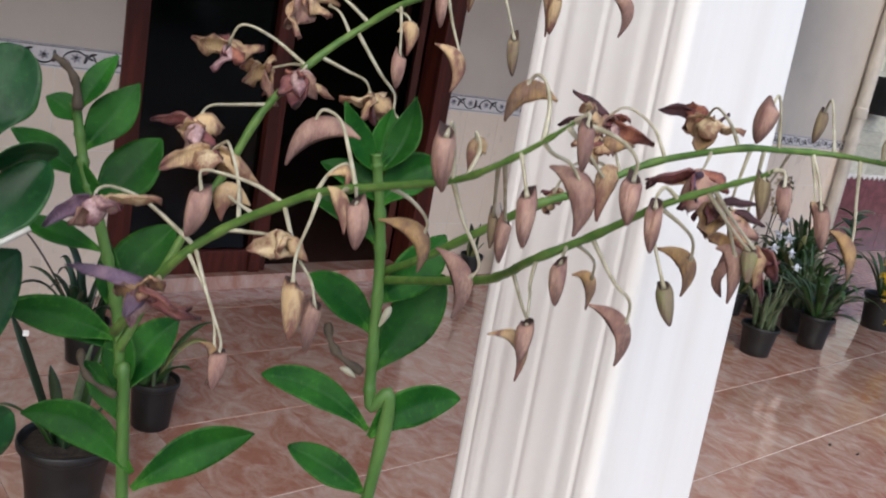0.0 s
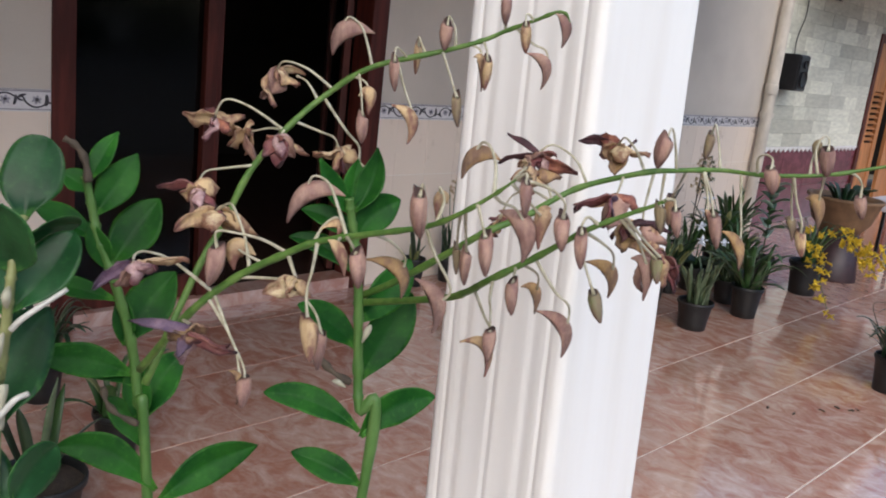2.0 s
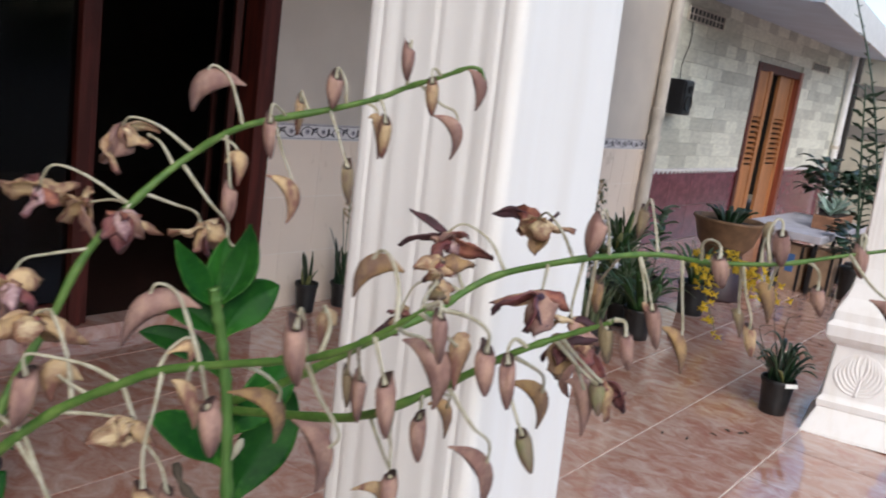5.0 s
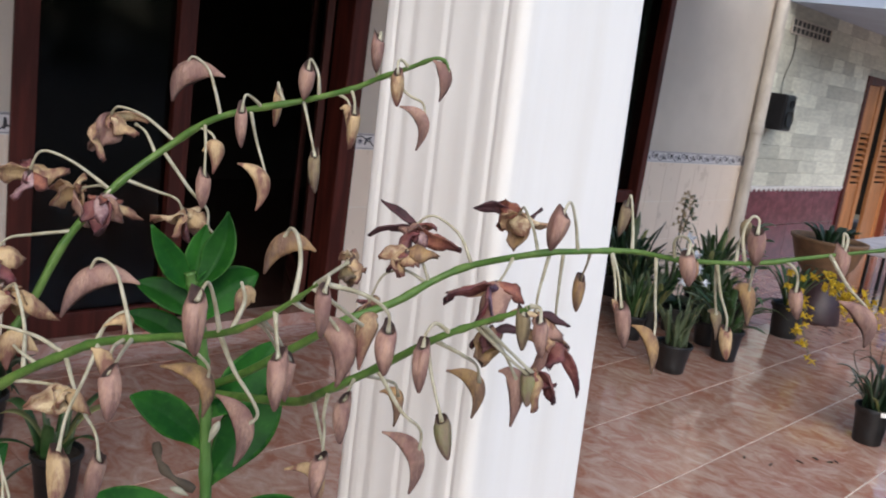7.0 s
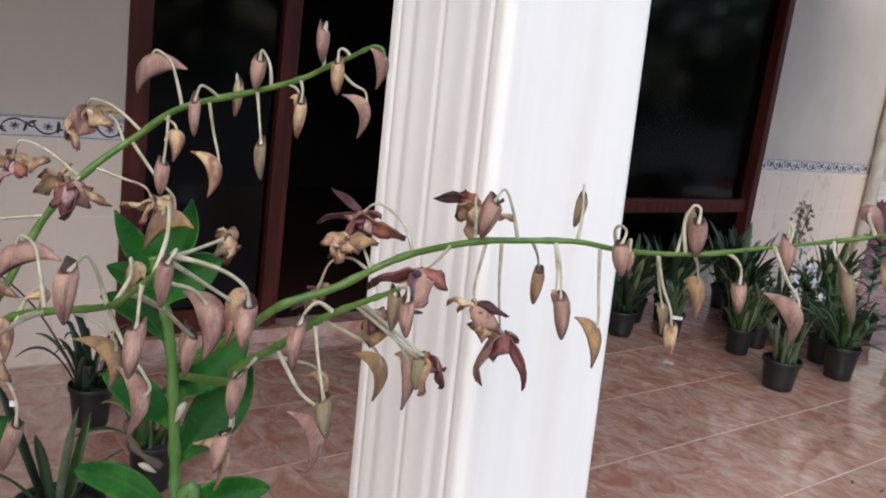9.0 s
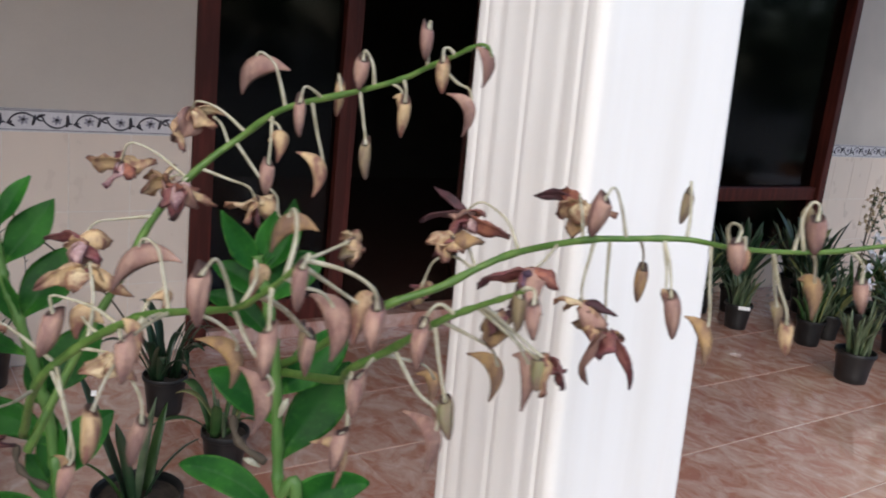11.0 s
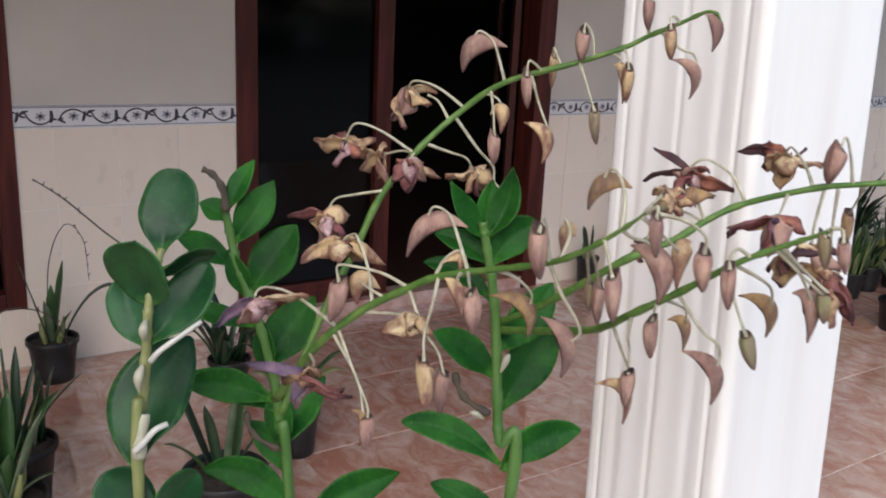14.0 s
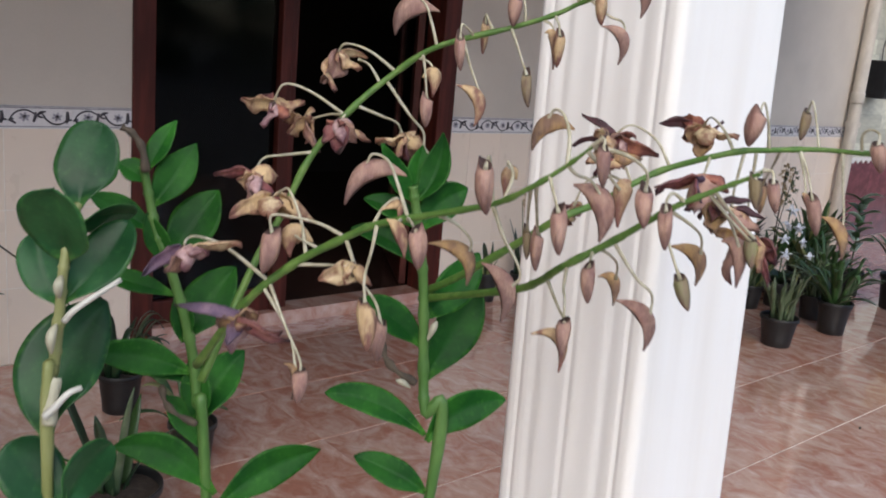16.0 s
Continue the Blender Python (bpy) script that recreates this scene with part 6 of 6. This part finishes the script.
gp = thing("small_shrub", "small pale green leafy shrub in a dark pot beside the bowl", "potted plant", (6.35, 2.78, 0))
flower_pot(gp, 0.10, 0.18, label="black plastic nursery pot")
prng.seed(72)
bm = bmesh.new()
tube(bm, spline([(0, 0, 0.15), (0.01, 0, 0.4), (-0.01, 0.01, 0.66)], 6), 0.006, 6)
part("stem", bm, M_STRAP, gp, "", True)
for k in range(16):
    a = 2.4 * k
    z = 0.32 + 0.025 * k
    strap(gp, (0, 0, z), (0.13 * math.cos(a), 0.13 * math.sin(a), z + 0.05), 0.03, 0.06, M_SILVER if k % 3 == 0 else M_STRAP)

ag = thing("agave_trough", "terracotta trough of silvery spiky agave on the bench", "planter", (8.95, 2.20, 0.53))
part("trough", boxed((-0.30, -0.11, 0), (0.30, 0.11, 0.13), 0.012), M_TERRA, ag)
part("soil", boxed((-0.28, -0.09, 0.12), (0.28, 0.09, 0.136)), M_SOIL, ag)
prng.seed(73)
for j in range(3):
    for k in range(12):
        a = 2.4 * k + j
        strap(ag, (-0.18 + 0.18 * j, 0, 0.13), (-0.18 + 0.18 * j + 0.17 * math.cos(a), 0.17 * math.sin(a), 0.18 + 0.14 * ((k % 4) / 3)), 0.02, 0.028, M_SILVER)


def leafy_bush(name, label, at, r, h, pot_r, pot_h, n, size, mat, seed):
    b = thing(name, label, "shrub", at)
    flower_pot(b, pot_r, pot_h, label="dark plastic pot")
    prng.seed(seed)
    for k in range(6):
        a = 1.05 * k
        bm = bmesh.new()
        tube(bm, spline([(0, 0, pot_h * 0.85), (0.25 * r * math.cos(a), 0.25 * r * math.sin(a), pot_h + 0.3 * h), (0.6 * r * math.cos(a), 0.6 * r * math.sin(a), pot_h + 0.7 * h)], 5), 0.006, 6)
        part("branch", bm, M_OLD, b, "", True)
    for k in range(n):
        a, e = prng.uniform(0, 6.28), prng.uniform(-0.4, 1.0)
        q = Vector((math.cos(a) * r * prng.uniform(0.3, 1), math.sin(a) * r * prng.uniform(0.3, 1), pot_h + h * (0.5 + 0.5 * e) * prng.uniform(0.5, 1)))
        out = Vector((math.cos(a), math.sin(a), prng.uniform(-0.4, 0.5))).normalized() * size
        strap(b, q, q + out, 0.25 * size, size * 0.62, mat, 0.2)


leafy_bush("leafy_bush", "dark leafy bush in a dark pot behind the bench", (9.75, 2.42, 0.53), 0.36, 0.50, 0.14, 0.16, 110, 0.16, M_STRAPD, 81)
leafy_bush("leafy_bush", "dark leafy bush in a maroon pot beside the bench", (8.35, 1.80, 0), 0.22, 0.40, 0.12, 0.30, 60, 0.13, M_STRAPD, 82)

# tall reed-stemmed orchids: foot, stem points, lowest leaf, height where the small bracts begin
REEDS = (((9.05, 1.93), ((0, 0, 0.17), (0, 0.10, 0.80), (0, 0.20, 1.38), (0, 0.28, 1.88)), 0.62, 9.0),
         ((9.20, 1.80), ((0, 0, 0.17), (0, 0.12, 0.90), (0, 0.31, 1.65), (0, 0.47, 2.13), (0, 0.69, 2.66), (0, 0.80, 2.95)), 0.75, 1.90),
         ((9.28, 1.98), ((0, 0, 0.17), (0, 0.06, 0.70), (0, 0.10, 1.25)), 0.55, 9.0))
for (x, y), pts, low, bare in REEDS:
    t_or = thing("reed_orchid", "tall leaning reed orchid with paired dark leaves in a black pot", "orchid", (x, y, 0.0), group="tall reed orchids")
    flower_pot(t_or, 0.10, 0.20, label="black plastic nursery pot")
    prng.seed(int(pts[-1][2] * 100))
    line = spline(pts, 12)
    bm = bmesh.new()
    tube(bm, line, lambda t: 0.013 - 0.006 * t, 8)
    part("stem", bm, M_STRAPD, t_or, "", True)
    side, z = 1, low
    for q in line:
        while z < q.z:
            bract = z > bare
            L = (0.055 if bract else 0.125) * prng.uniform(0.8, 1.15)
            foot = Vector((0, q.y, z))
            bm = bmesh.new()
            blade(bm, foot, foot + Vector((prng.uniform(-0.3, 0.3) * L, -side * L * 0.82, L * prng.uniform(0.25, 0.6))), 0.018 if bract else 0.042, 0, curl=0.15, thick=0.0012, sides=prng.uniform(-0.7, 0.7), seg=5)
            part("leaf", bm, M_STRAPD, t_or, "", True)
            z += 0.085 if bract else 0.058
            side = -side

# bits of dry debris on the floor
for k, (x, y, a) in enumerate(((3.931, 1.563, 20), (4.256, 1.371, 70), (4.281, 1.315, 130), (3.977, 1.459, 10), (4.141, 1.397, 95), (4.32, 1.30, 60))):
    bm = bmesh.new()
    rng.seed(200 + k)
    blade(bm, Vector((-0.016, 0, 0.004)), Vector((0.016, 0, 0.004)), 0.011, 0, curl=0.2, thick=0.001, seg=4)
    tagged(part("dry_leaf_bit", bm, M_OLD, None, m=pose(x, y, 0.0, 0, 0, a)), "small dry brown leaf scrap on the tiled floor", "debris", group="scraps on the floor")

# ---- pieces: stone cladding, dado, wall tiles, border, floor tiles ----
stone = mesh_of(boxed((0, 0, 0), (1, 1, 1), 0.018), M_STONE, False)
qrng = random.Random(23)
course = 0.138
z = 0.805
row = 0
while z < 2.60:
    hgt = min(course, 2.60 - z)
    x = 8.335
    while x < STONE_END - 0.02:
        w = qrng.choice((0.28, 0.36, 0.44, 0.56)) * qrng.uniform(0.9, 1.1)
        if row % 2 and x < 8.34:
            w *= 0.5
        x1 = min(x + w, STONE_END)
        if x < D3[0] < x1 and z < D3[2]:
            x1 = D3[0]
        dep = qrng.uniform(0.026, 0.0285)
        if not (z < D3[2] - 0.02 and x >= D3[0] - 0.01 and x < D3[1] - 0.01):
            if x1 - x > 0.03:
                part("stone_block", stone, None, wall_stone, m=Matrix.Translation((x + 0.001, WALL_Y + 0.024 - dep, z + 0.001)) @ Matrix.Diagonal((x1 - x - 0.002, dep, hgt - 0.002, 1)))
            x = x1
        else:
            x = D3[1]
    z += course
    row += 1
dado = mesh_of(boxed((0, 0, 0), (1, 1, 1), 0.004), M_MAROON, False)
for zz in (0.0, 0.388):
    x = 8.335
    while x < STONE_END:
        x1 = min(x + 0.6, STONE_END)
        if x < D3[0] < x1:
            x1 = D3[0]
        if D3[0] - 0.01 <= x < D3[1]:
            x = D3[1]
            continue
        part("dado_tile", dado, None, wall_stone, "glossy maroon dado tile", m=Matrix.Translation((x + 0.002, WALL_Y + 0.002, zz + 0.002)) @ Matrix.Diagonal((x1 - x - 0.004, 0.02, 0.384, 1)))
        x = x1
for x0, x1 in ((8.335, D3[0]), (D3[1], STONE_END)):
    bm = bmesh.new()
    box(bm, (x0, WALL_Y - 0.012, 0.783), (x1, WALL_Y + 0.022, 0.803))
    n = int((x1 - x0) / 0.11)
    for k in range(n):
        a = x0 + 0.11 * k
        v = [bm.verts.new((a + dx, WALL_Y - 0.010 + dy, 0.783 + dz)) for dy in (0, 0.025) for dx, dz in ((0.0, 0.0), (0.10, 0.0), (0.05, -0.034))]
        bm.faces.new(v[:3])
        bm.faces.new(v[3:])
        for i in range(3):
            bm.faces.new((v[i], v[(i + 1) % 3], v[3 + (i + 1) % 3], v[3 + i]))
    part("scalloped_trim", bm, M_WHITE, wall_stone, "white scalloped trim strip")

tile = mesh_of(boxed((0, 0, 0), (1, 1, 1), 0.003), M_TILE, False)
SEGMENTS = [(-3.2, -0.95, 1.0), (-0.95, 0.66, 0.26), (0.66, 1.57, 1.0), (3.40, 4.37, 1.0), (4.37, 6.47, 0.26), (6.47, 8.24, 1.0)]
for a, b, top in SEGMENTS:
    for r in range(3):
        z0, z1 = r / 3, min((r + 1) / 3, top)
        if z1 - z0 < 0.03:
            continue
        k = math.floor((a - 0.806) / 0.25)
        while 0.806 + 0.25 * k < b - 0.004:
            x0, x1 = max(a, 0.806 + 0.25 * k), min(b, 0.806 + 0.25 * (k + 1))
            if x1 - x0 > 0.008:
                part("wall_tile", tile, None, wall_north, m=Matrix.Translation((x0 + 0.0014, WALL_Y, z0 + 0.0014)) @ Matrix.Diagonal((x1 - x0 - 0.0028, 0.0095, z1 - z0 - 0.0028, 1)))
            k += 1


def border_pattern(width):
    """Vine scroll of one border tile, 250 x 95 mm: waving stem, leaves, grey lines and two pale flowers; cut to its right-hand width."""
    bm = bmesh.new()

    def stroke(pts, r, mi):
        line = spline([(x, 0, z) for x, z in pts], 7)
        tube(bm, line, lambda t: r * (0.55 + 0.75 * math.sin(math.pi * (0.12 + 0.76 * t))), 6, mi=mi)

    for z, hh in ((0.007, 0.0018), (0.083, 0.0022), (0.089, 0.0016)):
        box(bm, (0.0, -0.0010, z - hh), (0.25, 0.001, z + hh))
    for f in bm.faces:
        f.material_index = 1
    # one wave: over the first flower, under the second
    stroke([(0.008, 0.032), (0.022, 0.056), (0.046, 0.071), (0.074, 0.073), (0.098, 0.062), (0.116, 0.052)], 0.0030, 0)
    stroke([(0.112, 0.054), (0.132, 0.060), (0.148, 0.036), (0.176, 0.018), (0.206, 0.019), (0.228, 0.034)], 0.0030, 0)
    stroke([(0.006, 0.036), (0.016, 0.030), (0.032, 0.020)], 0.0044, 0)
    stroke([(0.004, 0.030), (0.014, 0.040), (0.024, 0.036)], 0.0034, 0)
    stroke([(0.098, 0.026), (0.104, 0.044), (0.108, 0.066)], 0.0050, 0)
    stroke([(0.112, 0.050), (0.124, 0.064), (0.146, 0.069)], 0.0042, 0)
    stroke([(0.110, 0.056), (0.122, 0.047), (0.136, 0.044)], 0.0034, 0)
    stroke([(0.226, 0.022), (0.231, 0.044), (0.230, 0.070)], 0.0062, 0)
    stroke([(0.228, 0.030), (0.240, 0.036), (0.249, 0.034)], 0.0034, 0)
    for cx, cz, s in ((0.064, 0.046, 0.022), (0.190, 0.047, 0.021)):
        for k in range(6):
            a = math.pi * k / 3 + 0.3
            p = Vector((cx + s * 0.52 * math.cos(a), -0.0010, cz + s * 0.42 * math.sin(a)))
            ring = [bm.verts.new(p + Vector((s * 0.5 * math.cos(b) * math.cos(a) - s * 0.26 * math.sin(b) * math.sin(a), -0.0003, s * 0.5 * math.cos(b) * math.sin(a) + s * 0.26 * math.sin(b) * math.cos(a)))) for b in (j * math.pi / 4 for j in range(8))]
            back = [bm.verts.new(v.co + Vector((0, 0.0016, 0))) for v in ring]
            bm.faces.new(ring).material_index = 2
            for j in range(8):
                bm.faces.new((ring[j], back[j], back[(j + 1) % 8], ring[(j + 1) % 8])).material_index = 2
        stroke([(cx - 0.006, cz - 0.002), (cx, cz + 0.003), (cx + 0.006, cz - 0.001)], 0.0046, 0)
        stroke([(cx - 0.004, cz - 0.010), (cx - 0.001, cz - 0.003)], 0.0030, 1)
    if width < 0.25:
        bmesh.ops.bisect_plane(bm, geom=bm.verts[:] + bm.edges[:] + bm.faces[:], plane_co=(0.25 - width, 0, 0), plane_no=(-1, 0, 0), clear_outer=True)
    return mesh_of(bm, [M_BORDERINK, M_BORDERGREY, M_BORDERBLUE], False)


bt = mesh_of(boxed((0, 0, 0), (1, 1, 1), 0.004), M_BORDER, False)
patterns = {w: border_pattern(w) for w in (0.25, 0.16, 0.22, 0.02)}
for a, b, top in SEGMENTS:
    if top < 1:
        continue
    x1 = b
    while x1 > a + 0.004:
        x0 = max(a, x1 - 0.25)
        w = x1 - x0
        t_ob = part("border_tile", bt, None, wall_north, "white border tile with a dark vine", m=Matrix.Translation((x0 + 0.0005, WALL_Y - 0.001, 1.0012)) @ Matrix.Diagonal((w - 0.001, 0.010, 0.0926, 1)))
        have = max((q for q in patterns if q <= w + 0.002), default=0)
        if have:
            part("vine_pattern", patterns[have], None, t_ob, "dark scrolling vine", m=Matrix.Diagonal((1 / (w - 0.001), 1 / 0.010, 1 / 0.0926, 1)) @ Matrix.Translation((w - 0.25, -0.0008, 0)))
        x1 = x0

ftile = mesh_of(boxed((0, 0, -1), (1, 1, 0), 0.003), M_FLOOR, False)
rest = bmesh.new()
for i in range(38):
    x0 = -3.17 + 0.5 * i
    for j in range(9):
        y0 = -0.37 + 0.5 * j
        y1 = min(y0 + 0.5, WALL_Y)
        if y1 - y0 < 0.02 or x0 > 15.5:
            continue
        if j >= 1 and x0 > -1.7:
            part("floor_tile", ftile, None, floor, m=Matrix.Translation((x0 + 0.0010, y0 + 0.0040, 0)) @ Matrix.Diagonal((0.4980, y1 - y0 - 0.0080, 0.012, 1)))
        else:
            box(rest, (x0 + 0.0010, y0 + 0.0040, -0.012), (x0 + 0.4990, y1 - 0.0040, 0.0))
tagged(part("outer_floor_tiles", rest, M_FLOOR, floor), "outer floor tiles of glossy marbled terracotta", "", kind="stuff")
